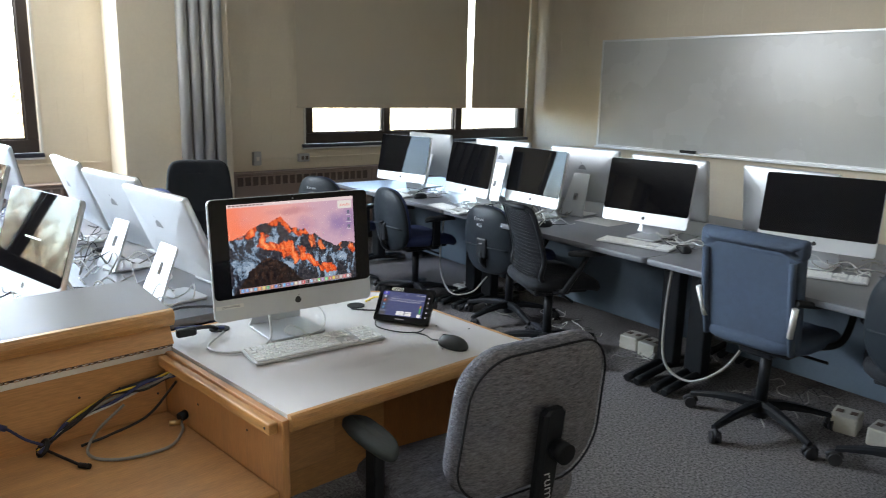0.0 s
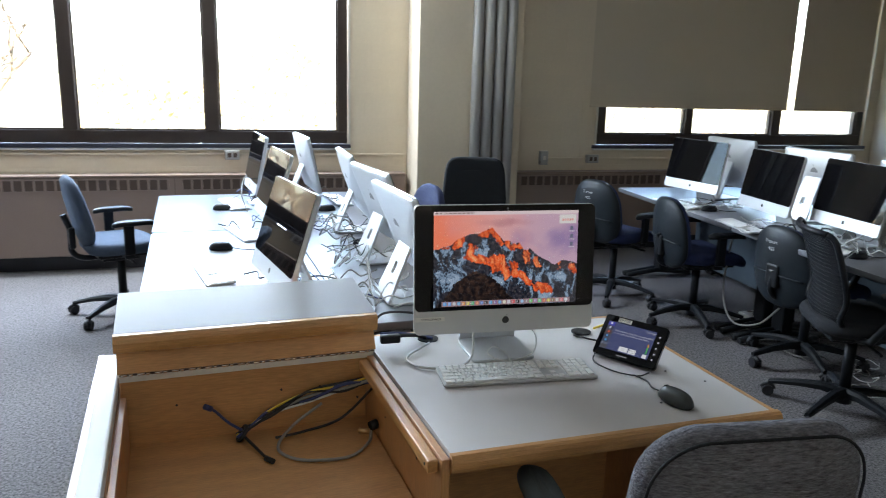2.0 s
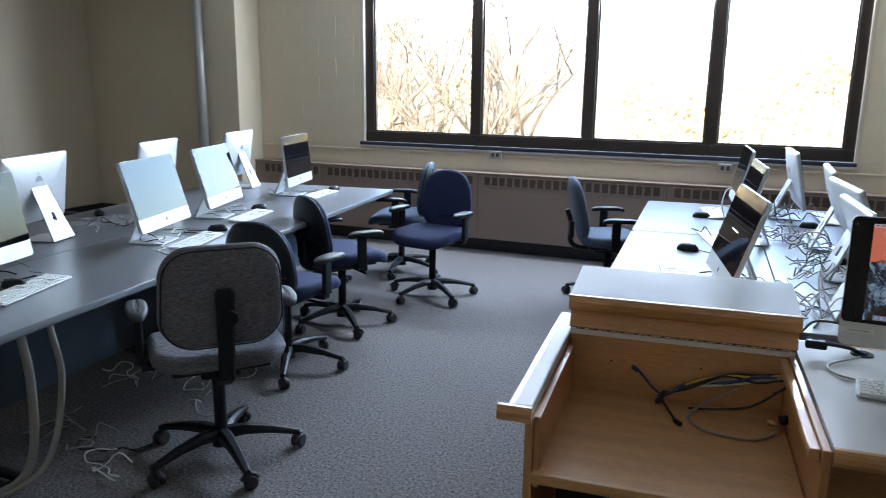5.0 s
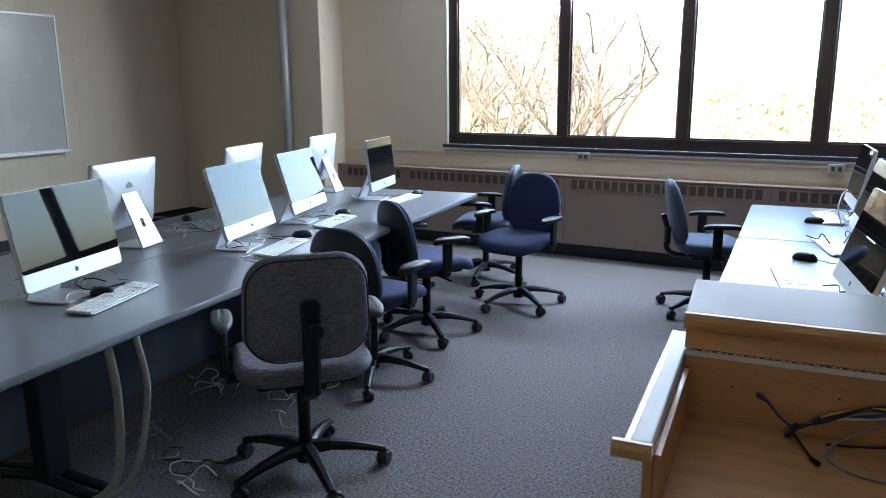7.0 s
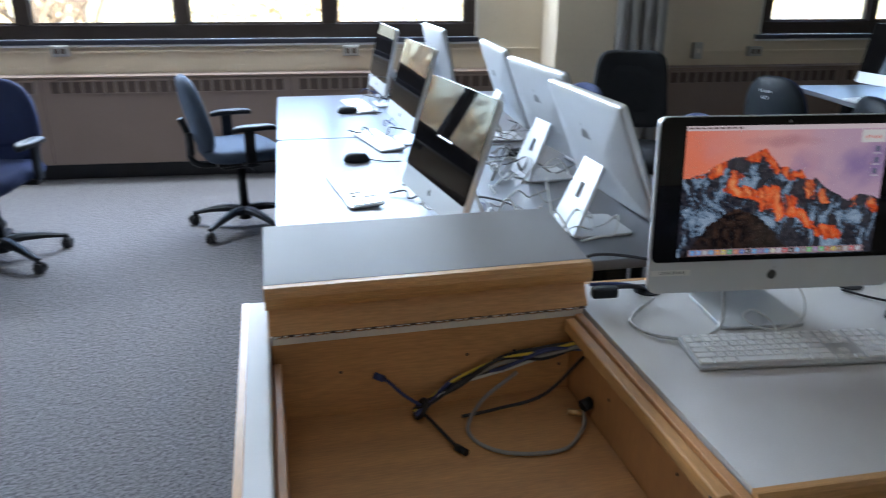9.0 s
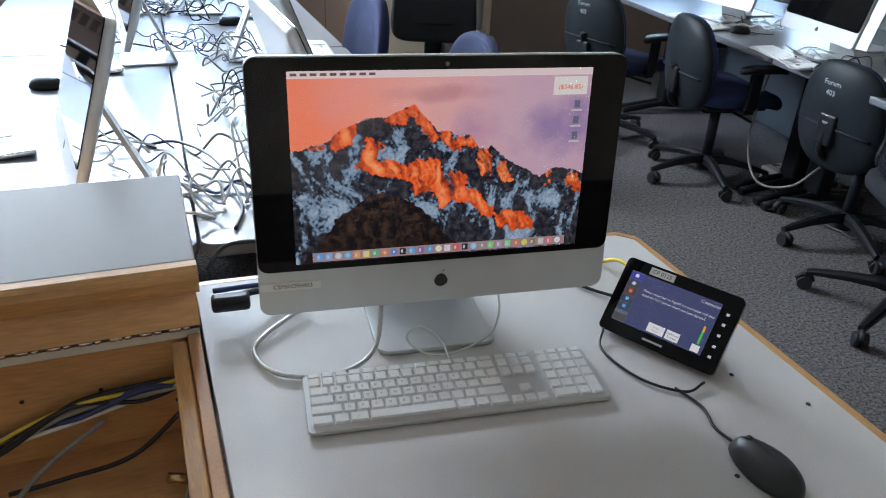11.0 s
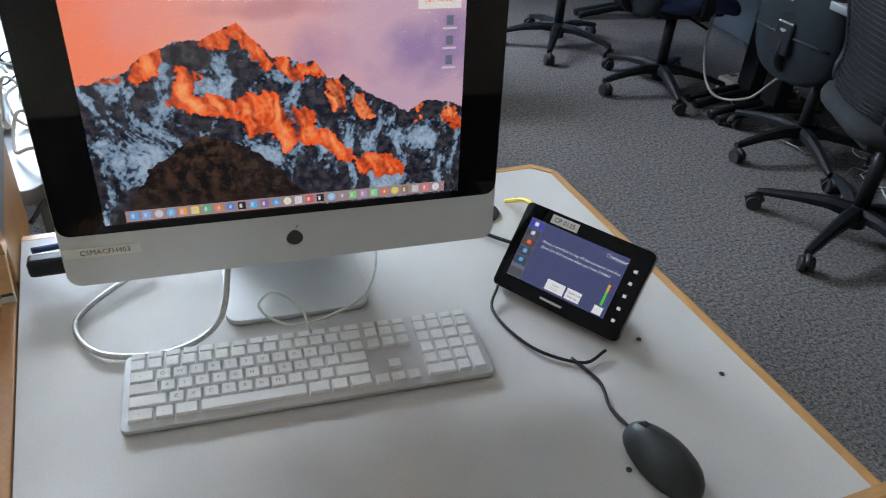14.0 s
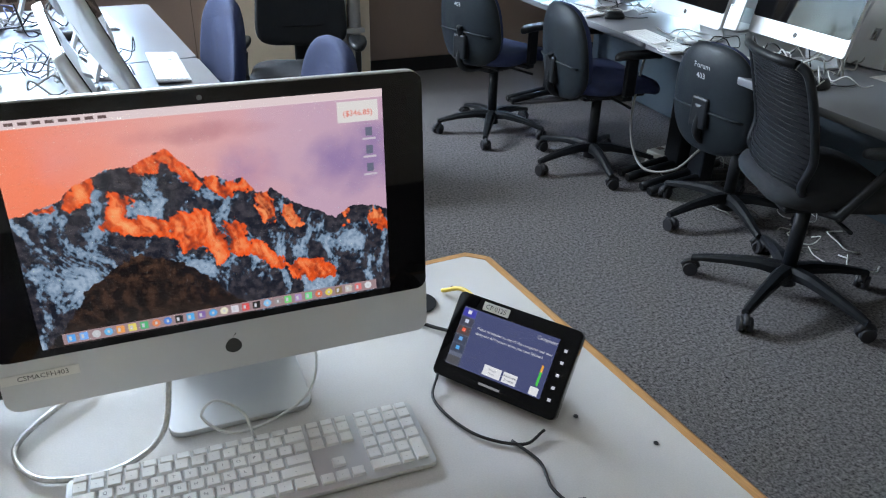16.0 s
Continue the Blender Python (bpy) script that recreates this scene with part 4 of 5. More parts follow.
# sloping top
S = Matrix.Translation((0, 0.625, 0.868)) @ Matrix.Rotation(math.atan2(0.037, 0.29), 4, "X")
tb = rbox(-0.694, 0.003, 0.028, 0.30, -0.045, 0.0, 0.003)
tb.transform(S)
part("sloping_top", tb, lam_slope, lc, "grey laminate writing slope")
ns = nosing((-0.695, 0.0275), (0.004, 0.0275), 0.026, 0.05, 0.0005)
ns.transform(S)
part("edge_nosing", ns, oak, lc, "rounded oak edge")
rp = bmesh.new()
vs = [rp.verts.new((x, y, z)) for x in (-0.69, -0.001) for y, z in ((0.662, 0.822), (0.632, 0.768), (0.645, 0.762), (0.68, 0.822))]
for f in ((0, 1, 5, 4), (1, 2, 6, 5), (2, 3, 7, 6), (3, 0, 4, 7), (0, 3, 2, 1), (4, 5, 6, 7)):
    rp.faces.new([vs[i] for i in f])
bmesh.ops.recalc_face_normals(rp, faces=rp.faces[:])
part("flap", rp, ply, lc)
part("back_box", rbox(-0.69, -0.001, 0.69, 0.93, 0.70, 0.855, 0.003), ply, lc)
part("rear_panel", rbox(-0.688, -0.024, 0.905, 0.925, 0.0, 0.70, 0.002), ply_v, lc)
hg = thing("piano_hinge", "long steel piano hinge across the lectern", "hinge", DESK)
part("leaf", rbox(-0.688, -0.003, 0.6485, 0.654, 0.737, 0.757, 0.001, 1), alu_frame, hg)
for i in range(32):
    x = -0.684 + 0.0212 * i
    part("knuckle", cyl(bmesh.new(), (x, 0.641, 0.7605), (x + (0.018 if i % 2 == 0 else 0.0095), 0.641, 0.7605), 0.0042, 8), chrome, hg)
part("pin", cyl(bmesh.new(), (-0.685, 0.641, 0.7605), (-0.003, 0.641, 0.7605), 0.003, 8), rad_slot, hg)
# cables in the lectern
cb = thing("cable_bundle", "bundle of black, blue, yellow and white cables across the lectern shelf", "cables", DESK)
rnd = random.Random(5)
for i, mm in enumerate((black_cable, black_cable, blue_cable, blue_cable, yellow_cable, white_cable, grey_cable, black_cable, black_cable)):
    o = [rnd.uniform(-0.012, 0.012) for _ in range(8)]
    pts = [(-0.022, 0.60 + o[0], 0.69 + o[1]), (-0.10, 0.625 + o[2] * 0.6, 0.665 + o[3]), (-0.20, 0.63 + o[4] * 0.5, 0.645 + o[5] * 1.4), (-0.30, 0.625 + o[6], 0.61 + abs(o[7])), (-0.37, 0.605 + o[1], 0.578 + abs(o[3]) * 0.7), (-0.40, 0.60 + o[2], 0.563 + abs(o[1]) * 0.6)]
    part("cable", tube(bmesh.new(), spline(pts), 0.0036 if i % 3 else 0.0045, 8), mm, cb)
part("tie", tube(bmesh.new(), [(-0.385 + 0.012 * math.sin(a), 0.605 + 0.02 * math.cos(a), 0.572 + 0.017 * math.sin(a)) for a in [0.5 * i for i in range(14)]], 0.006, 8), black_cable, cb)
part("cable", tube(bmesh.new(), spline([(-0.385, 0.605, 0.58), (-0.42, 0.625, 0.60), (-0.45, 0.635, 0.63), (-0.465, 0.63, 0.645)]), 0.004, 8), blue_cable, cb)
part("plug", cyl(bmesh.new(), (-0.462, 0.63, 0.642), (-0.48, 0.625, 0.655), 0.008, 10), blue_cable, cb, "blue plug")
part("cable", tube(bmesh.new(), spline([(-0.385, 0.60, 0.57), (-0.36, 0.54, 0.562), (-0.335, 0.47, 0.557)]), 0.004, 8), black_cable, cb)
part("plug", cyl(bmesh.new(), (-0.338, 0.476, 0.557), (-0.322, 0.45, 0.558), 0.0075, 10), black_pl, cb)
part("cable", tube(bmesh.new(), spline([(-0.024, 0.58, 0.67), (-0.12, 0.56, 0.60), (-0.22, 0.575, 0.568), (-0.3, 0.575, 0.56)]), 0.0038, 8), black_cable, cb)
cx = thing("coax_cable", "grey coaxial cable looped on the lectern shelf with a brass plug", "cable", DESK)
part("cable", tube(bmesh.new(), spline([(-0.16, 0.63, 0.62), (-0.25, 0.60, 0.575), (-0.30, 0.52, 0.556), (-0.25, 0.44, 0.556), (-0.13, 0.42, 0.556), (-0.06, 0.48, 0.558), (-0.045, 0.515, 0.572)]), 0.0042, 8), grey_cable, cx)
part("plug", cyl(bmesh.new(), (-0.05, 0.51, 0.573), (-0.078, 0.522, 0.575), 0.008, 10), mat("brass", (0.7, 0.5, 0.25), 0.3, metal=1.0), cx, "brass plug")
part("socket", cyl(bmesh.new(), (-0.0225, 0.53, 0.585), (-0.045, 0.525, 0.58), 0.014, 12), black_pl, cx)

# ---- teacher's computer ----
mac, mput, mtl = imac(pose(1.258, 1.657, DZ + 0.0005, 0, 0, -2.6), tilt=5, label="silver all-in-one computer showing an orange mountain sunrise wallpaper", picture=True)
PW, P0, P1 = 0.422, -0.104, 0.163
RIDGE = [(0, .57), (.076, .605), (.12, .625), (.165, .69), (.20, .70), (.24, .735), (.30, .735), (.345, .765), (.395, .80), (.43, .735), (.475, .655), (.51, .66), (.545, .625), (.585, .635), (.615, .56), (.66, .565), (.71, .50), (.76, .455), (.84, .385), (.885, .43), (.93, .425), (1, .40)]
# sunlit faces: start, end, half width
SUNLIT = [(.32, .715, .40, .77, .026), (.39, .77, .455, .645, .020), (.15, .60, .185, .675, .028), (.06, .585, .10, .60, .010), (.26, .585, .235, .50, .034), (.24, .49, .36, .455, .026), (.40, .46, .43, .36, .040), (.47, .44, .50, .33, .046), (.54, .40, .55, .33, .040), (.49, .64, .545, .57, .017), (.56, .60, .60, .60, .026), (.63, .52, .645, .45, .034), (.70, .46, .72, .40, .024), (.60, .30, .66, .19, .024), (.72, .16, .80, .12, .036), (.86, .40, .875, .38, .016), (.965, .375, .985, .31, .030)]


def lerp_line(line, u):
    for (a, p), (b, q) in zip(line, line[1:]):
        if u <= b:
            return p + (q - p) * (u - a) / (b - a)
    return line[-1][1]


def clamp(x):
    return max(0.0, min(1.0, x))


def mixed(a, b, k):
    return Vector(a) * (1 - k) + Vector(b) * k


def sunlight(u, v):
    best = -1.0
    for a, b, c, d, r in SUNLIT:
        ex, ey, px, py = (c - a) * 1.6, d - b, (u - a) * 1.6, v - b
        t = clamp((px * ex + py * ey) / (ex * ex + ey * ey))
        best = max(best, 1 - math.hypot(px - ex * t, py - ey * t) / (r * 1.5))
    return best


def shade(u, v):
    """Colour of the wallpaper at u, v in 0..1."""
    f = lambda s, o=0.0, oc=5: noise.fractal(Vector((u * s * 1.6 + o, v * s + o * 0.3, o)), 0.9, 2.1, oc)
    if v > 0.965:
        return (0.80, 0.66, 0.66)
    top = lerp_line(RIDGE, u) + 0.03 + 0.010 * f(16, 3.0) + 0.005 * f(60, 9.0, 3)
    if v > top:
        warm = clamp(1.15 - 1.7 * u + 0.35 * f(1.6, 7.0, 4))
        a = mixed((0.55, 0.36, 0.46), (0.90, 0.22, 0.115), warm)
        a = mixed(a, (0.80, 0.42, 0.36), clamp(0.55 - abs(u - 0.42) * 1.6) + 0.15 * clamp(f(3, 33.0)))
        bank = 1 - ((u - 0.84) / 0.34) ** 2 - ((v - 0.68 - 0.06 * (u - 0.8)) / 0.16) ** 2
        a = mixed(a, (0.25, 0.165, 0.36), 0.8 * clamp(bank + 0.9) * clamp(bank * 0.55 + 0.9 * f(3.0, 21.0, 6)))
        wisp = 1 - ((u - 0.48) / 0.2) ** 2 - ((v - 0.88) / 0.05) ** 2
        return tuple(mixed(a, (0.42, 0.17, 0.20), 0.55 * clamp(wisp + 0.8 * f(5, 27.0, 4))))
    hump = 0.375 - 2.5 * abs(u - 0.29) ** 1.55 - 0.06 * clamp((0.2 - u) * 5) + 0.03 * f(9, 5.0) + 0.012 * f(45, 5.0, 3)
    if v < hump:
        g = clamp(0.35 + 1.1 * f(22, 2.0) + 0.5 * f(70, 6.0, 3))
        return tuple(mixed((0.003, 0.002, 0.003), (0.055, 0.028, 0.018), g * (0.35 + 1.9 * clamp(0.1 + v))))
    w = 0.035 * f(5, 61.0, 3)
    streak = lambda a, b, o, lean: noise.fractal(Vector(((u + lean * v + w) * a * 1.6, v * b + o, o)), 0.8, 2.2, 5)
    flute = streak(22, 5, 11.0, 0.18)
    grain = f(55, 44.0, 3)
    lit = sunlight(u + 0.016 * f(18, 71.0, 4), v - 0.03 + 0.035 * f(13, 73.0, 4)) + 0.5 * flute + 0.25 * grain
    if lit > 0.14:
        k = clamp(0.72 + 0.9 * flute + 0.35 * grain)
        hot = clamp((lit - 0.6) * 0.6 + 0.5 * flute + (0.35 if u > 0.6 and v > 0.38 else 0))
        return tuple(mixed((0.10, 0.018, 0.014), mixed((0.88, 0.10, 0.014), (0.95, 0.40, 0.15), hot), k))
    lean = 0.75 * math.tanh(3 * f(1.8, 91.0, 2))
    bowl = clamp(1.2 - math.hypot((u - 0.37) * 1.6, v - 0.58) * 6.0) + clamp(1.2 - math.hypot((u - 0.10) * 1.6, v - 0.42) * 4.0) + 0.7 * clamp(1 - math.hypot((u - 0.82) * 1.1, v - 0.28) * 3.6)
    snow = 0.95 * noise.fractal(Vector(((u + w) * 20 + lean * 2, v * 5.5, 31.0)), 0.75, 2.2, 6) + 0.35 * grain + 0.30 * bowl - 0.17 - 0.25 * clamp(1 - (top - v) * 14)
    k = clamp((snow + 0.06) * 5)
    rock = mixed((0.006, 0.008, 0.016), (0.05, 0.045, 0.055), clamp(0.4 + 1.2 * f(30, 19.0)))
    return tuple(mixed(rock, mixed((0.10, 0.17, 0.26), (0.34, 0.43, 0.54), clamp(snow * 1.6)), k))


def picture(cols, rows):
    bm = bmesh.new()
    layer = bm.verts.layers.float_color.new("picture")
    grid = []
    for j in range(rows + 1):
        line = []
        for i in range(cols + 1):
            u, v = i / cols, j / rows
            q = bm.verts.new(mput((u - 0.5) * PW, P0 + (P1 - P0) * v, 0.0131))
            q[layer] = (*shade(u, v), 1)
            line.append(q)
        grid.append(line)
    for a, b in zip(grid, grid[1:]):
        for i in range(cols):
            bm.faces.new((a[i], a[i + 1], b[i + 1], b[i]))
    return bm


wall_pic = bpy.data.materials.new("lit_display")
wall_pic.use_nodes = True
_b = wall_pic.node_tree.nodes["Principled BSDF"]
_a = wall_pic.node_tree.nodes.new("ShaderNodeVertexColor")
_a.layer_name = "picture"
_b.inputs["Base Color"].default_value = (0.01, 0.01, 0.01, 1)
_b.inputs["Roughness"].default_value = 0.12
_b.inputs["Emission Strength"].default_value = SCREEN
wall_pic.node_tree.links.new(_a.outputs["Color"], _b.inputs["Emission Color"])
scr = part("display", picture(560, 350), wall_pic, mac, "lit display with an orange mountain wallpaper")


def on_screen(name, u0, u1, v0, v1, color, k=0.9, d=0.0136, parent=None):
    bm = bmesh.new()
    bm.faces.new([bm.verts.new(mput((u - 0.5) * PW, P0 + (P1 - P0) * v, d)) for u, v in ((u0, v0), (u1, v0), (u1, v1), (u0, v1))])
    return part(name, bm, glow(name, color, SCREEN * k), scr)


on_screen("dock", 0.055, 0.955, 0.008, 0.06, (0.55, 0.38, 0.40), 0.6)
pal = [(.1, .4, .9), (.2, .45, .95), (.6, .6, .62), (.15, .5, .85), (.9, .35, .08), (.85, .7, .15), (.1, .5, .2), (.8, .25, .1), (.1, .25, .7), (.02, .02, .02), (.1, .45, .85), (.25, .15, .4), (.1, .4, .8), (.85, .8, .6), (.75, .7, .75), (.8, .1, .1), (.02, .02, .02), (.3, .6, .9), (.35, .3, .3), (.2, .7, .2), (.45, .3, .55), (.2, .75, .3), (.75, .2, .1), (.8, .65, .1), (.3, .2, .1), (.6, .55, .5), (.8, .2, .2), (.75, .75, .78)]
for i, cc in enumerate(pal):
    u = 0.065 + 0.0315 * i
    if i % 5 in (2, 3):
        disc = bmesh.new()
        disc.faces.new([disc.verts.new(mput((u + 0.012 + 0.0115 * math.cos(a) - 0.5) * PW, P0 + (P1 - P0) * (0.035 + 0.0185 * math.sin(a)), 0.0139)) for a in [6.2832 * k / 14 for k in range(14)]])
        part("dock_icon", disc, glow("dock_icon", cc, SCREEN * 0.9), scr)
        on_screen("icon_mark", u + 0.009, u + 0.015, 0.028, 0.042, (0.75, 0.75, 0.78), 0.8, 0.0141)
    else:
        on_screen("dock_icon", u + 0.001, u + 0.022, 0.017, 0.053, cc, 0.9, 0.0139)
        on_screen("icon_mark", u + 0.005, u + 0.012, 0.025, 0.045, (0.7, 0.7, 0.75), 0.8, 0.0141)
on_screen("menu_bar", 0, 1, 0.968, 1.0, (0.82, 0.66, 0.66), 0.9)
for i in range(9):
    on_screen("menu_word", 0.01 + 0.03 * i, 0.03 + 0.03 * i, 0.977, 0.99, (0.2, 0.12, 0.12), 0.6, 0.0139)
on_screen("note_window", 0.865, 0.985, 0.86, 0.955, (0.85, 0.80, 0.76), 0.85, 0.0138)
for i in range(3):
    on_screen("file_icon", 0.945, 0.965, 0.79 - 0.085 * i, 0.83 - 0.085 * i, (0.16, 0.17, 0.25), 0.8, 0.0138)
    on_screen("file_name", 0.935, 0.975, 0.772 - 0.085 * i, 0.782 - 0.085 * i, (0.8, 0.7, 0.8), 0.7, 0.0138)
text("($346.85)", 0.0095, glow("red_figures", (0.8, 0.12, 0.08), SCREEN), scr, mtl @ Matrix.Translation(((0.925 - 0.5) * PW, -0.0142, P0 + (P1 - P0) * 0.90)) @ pose(0, 0, 0, 90), "figures")
stk = rbox(-0.262, -0.178, -0.0116, -0.0108, -0.181 + 0.038, -0.181 + 0.05, 0.0002, 1)
stk.transform(mtl)
part("name_sticker", stk, label_mat, mac, "white label strip reading CSMACFH403")
text("CSMACFH403", 0.0092, ink, mac, mtl @ Matrix.Translation((-0.217, -0.0119, -0.181 + 0.044)) @ pose(0, 0, 0, 90), "name_text")
part("webcam", cyl(bmesh.new(), mput(0, 0.170, 0.0126), mput(0, 0.170, 0.0129), 0.003, 10), key_ink, mac)

keyboard(pose(1.253, 1.535, DZ + 0.0005, 0, 0, -3.4), "flat aluminium keyboard with white lettered keys on the teacher's desk", True)
slab_mouse(pose(1.588, 1.287, DZ + 0.0005, 0, 0, 10), "dark grey wired mouse on the teacher's desk", mat("mouse_grey", (0.03, 0.036, 0.036), 0.4, var=0.1))
kc = thing("keyboard_cable", "thin white keyboard cable looped under the computer", "cable")
part("cable", tube(bmesh.new(), spline([(1.262, 1.595, DZ + 0.012), (1.255, 1.63, DZ + 0.03), (1.225, 1.648, DZ + 0.045), (1.205, 1.64, DZ + 0.03), (1.235, 1.61, DZ + 0.018), (1.29, 1.615, DZ + 0.016), (1.35, 1.65, DZ + 0.02), (1.375, 1.70, DZ + 0.05), (1.36, 1.76, DZ + 0.08)]), 0.002, 8), white_cable, kc)
rp_ = thing("security_cable", "twisted steel security cable looping from the computer to a grommet", "cable")
part("cable", tube(bmesh.new(), spline([(1.075, 1.80, DZ + 0.012), (1.0, 1.73, DZ + 0.008), (0.982, 1.685, DZ + 0.006), (1.015, 1.628, DZ + 0.006), (1.095, 1.612, DZ + 0.006), (1.155, 1.64, DZ + 0.02), (1.178, 1.69, DZ + 0.08)]), 0.0038, 8), wire_rope, rp_)
pc = thing("power_leads", "black leads and a plug between lectern and desk grommet", "cables")
part("lead", tube(bmesh.new(), spline([(0.93, 1.80, DZ + 0.035), (0.99, 1.83, DZ + 0.03), (1.05, 1.85, DZ + 0.02), (1.08, 1.86, DZ + 0.006)]), 0.006, 8), black_cable, pc)
part("lead", tube(bmesh.new(), spline([(0.93, 1.82, DZ + 0.045), (1.0, 1.85, DZ + 0.03), (1.06, 1.87, DZ + 0.012), (1.1, 1.85, DZ + 0.006)]), 0.0045, 8), blue_cable, pc)
part("lead", tube(bmesh.new(), spline([(0.92, 1.90, DZ + 0.04), (0.96, 1.93, DZ + 0.07), (1.05, 1.92, DZ + 0.07), (1.2, 1.87, DZ + 0.05)]), 0.004, 8), black_cable, pc)
part("plug", rbox(0.925, 0.985, 1.785, 1.81, DZ + 0.022, DZ + 0.048, 0.006), black_pl, pc)
yc = thing("network_cable", "yellow network cable running from the desk grommet to the touch panel", "cable")
part("cable", tube(bmesh.new(), spline([(1.645, 1.848, DZ + 0.004), (1.66, 1.80, DZ + 0.03), (1.665, 1.74, DZ + 0.03), (1.655, 1.66, DZ + 0.03)]), 0.004, 8), yellow_cable, yc)
part("cable", tube(bmesh.new(), spline([(1.55, 1.80, DZ + 0.004), (1.58, 1.75, DZ + 0.006), (1.62, 1.70, DZ + 0.01), (1.645, 1.65, DZ + 0.02)]), 0.003, 8), black_cable, yc)

# ---- touch panel ----
TP = pose(1.586, 1.554, DZ + 0.008, 0, 0, -57) @ Matrix.Rotation(radians(-38), 4, "X")
tp = thing("touch_panel", "black tilted touch panel with a dark blue screen on the desk", "touch panel", TP)
PWW, PHH = 0.196, 0.128
body = pad(rrect(PWW, PHH, 0.008), [(0.001, 0.006), (0, 0.004), (0, -0.010), (0.012, -0.016)], lambda u, v, d: Vector((u, -d, v + PHH / 2)))
part("housing", body, glass_blk, tp)
part("stand", rbox(-0.08, 0.08, 0.016, 0.075, -0.004, 0.022, 0.006), black_pl, tp)
part("prop", rbox(-0.06, 0.06, 0.02, 0.075, 0.02, 0.05, 0.006), black_pl, tp)


def tpq(name, x0, x1, z0, z1, color, k=0.8, d=0.0066):
    bm = bmesh.new()
    bm.faces.new([bm.verts.new((x, -d, z)) for x, z in ((x0, z0), (x1, z0), (x1, z1), (x0, z1))])
    return part(name, bm, glow(name, color, SCREEN * k), tp)


def tpt(body, size, x, z, color=(0.85, 0.85, 0.9), align="CENTER", d=0.0074):
    return text(body, size, glow("panel_text", color, SCREEN * 0.8), tp, Matrix.Translation((x, -d, z)) @ pose(0, 0, 0, 90), "screen_text", align)


tpq("screen", -0.082, 0.070, 0.021, 0.108, (0.055, 0.065, 0.16), 1.0)
tpq("side_bar", -0.082, -0.060, 0.021, 0.108, (0.15, 0.17, 0.24), 0.8, 0.0069)
for i, cc in enumerate(((0.06, 0.06, 0.4), (0.06, 0.06, 0.09), (0.09, 0.06, 0.06), (0.05, 0.06, 0.1), (0.05, 0.06, 0.1))):
    tpq("side_button", -0.0815, -0.0605, 0.094 - 0.0135 * i, 0.1065 - 0.0135 * i, cc, 0.9, 0.0072)
    tpq("icon", -0.074, -0.068, 0.0985 - 0.0135 * i, 0.104 - 0.0135 * i, ((0.8, 0.8, 0.9), (0.6, 0.65, 0.8), (0.9, 0.15, 0.08), (0.15, 0.4, 0.8), (0.1, 0.4, 0.8))[i], 0.9, 0.0075)
tpq("side_button", -0.0815, -0.0605, 0.022, 0.034, (0.08, 0.08, 0.09), 0.9, 0.0072)
tpt("Computer", 0.0075, 0.054, 0.1005)
tpt("Please remember to log off the computer and shut", 0.0058, -0.052, 0.083, align="LEFT")
tpt("down the A/V system when you have finished.", 0.0058, -0.052, 0.0755, align="LEFT")
tpq("button", -0.022, 0.006, 0.024, 0.039, (0.8, 0.8, 0.82), 0.9, 0.0072), tpq("button", 0.009, 0.031, 0.024, 0.039, (0.8, 0.8, 0.82), 0.9, 0.0072)
tpt("Image", 0.005, -0.008, 0.034, (0.4, 0.4, 0.45), d=0.0077), tpt("Mute", 0.005, -0.008, 0.0285, (0.4, 0.4, 0.45), d=0.0077)
tpt("Additional", 0.0048, 0.02, 0.034, (0.1, 0.1, 0.15), d=0.0077), tpt("Sources", 0.0048, 0.02, 0.0285, (0.1, 0.1, 0.15), d=0.0077)
tpq("button", 0.052, 0.065, 0.0225, 0.034, (0.8, 0.8, 0.82), 0.9, 0.0072)
tpq("level_bar", 0.058, 0.0615, 0.036, 0.056, (0.08, 0.6, 0.08), 0.9, 0.0072), tpq("level_bar", 0.058, 0.0615, 0.056, 0.066, (0.9, 0.4, 0.05), 0.9, 0.0072)
tpq("maker_bar", -0.022, 0.012, 0.0085, 0.012, (0.4, 0.4, 0.42), 0.5)
for z in (0.095, 0.078, 0.06, 0.042, 0.025):
    tpq("hard_key", 0.0805, 0.0855, z - 0.0022, z + 0.0022, (0.7, 0.72, 0.8), 0.7)
part("asset_label", rbox(-0.055, -0.013, -0.0072, -0.0062, 0.111, 0.1235, 0.0002, 1), label_mat, tp, "white label reading CP 0125")
text("CP 0125", 0.0095, ink, tp, Matrix.Translation((-0.034, -0.0076, 0.117)) @ pose(0, 0, 0, 90), "label_text")
part("lead", tube(bmesh.new(), [TP.inverted() @ p for p in spline([(1.535, 1.625, DZ + 0.012), (1.51, 1.58, DZ + 0.004), (1.53, 1.50, DZ + 0.004), (1.58, 1.455, DZ + 0.004), (1.62, 1.465, DZ + 0.006)])], 0.0022, 8), black_cable, tp)

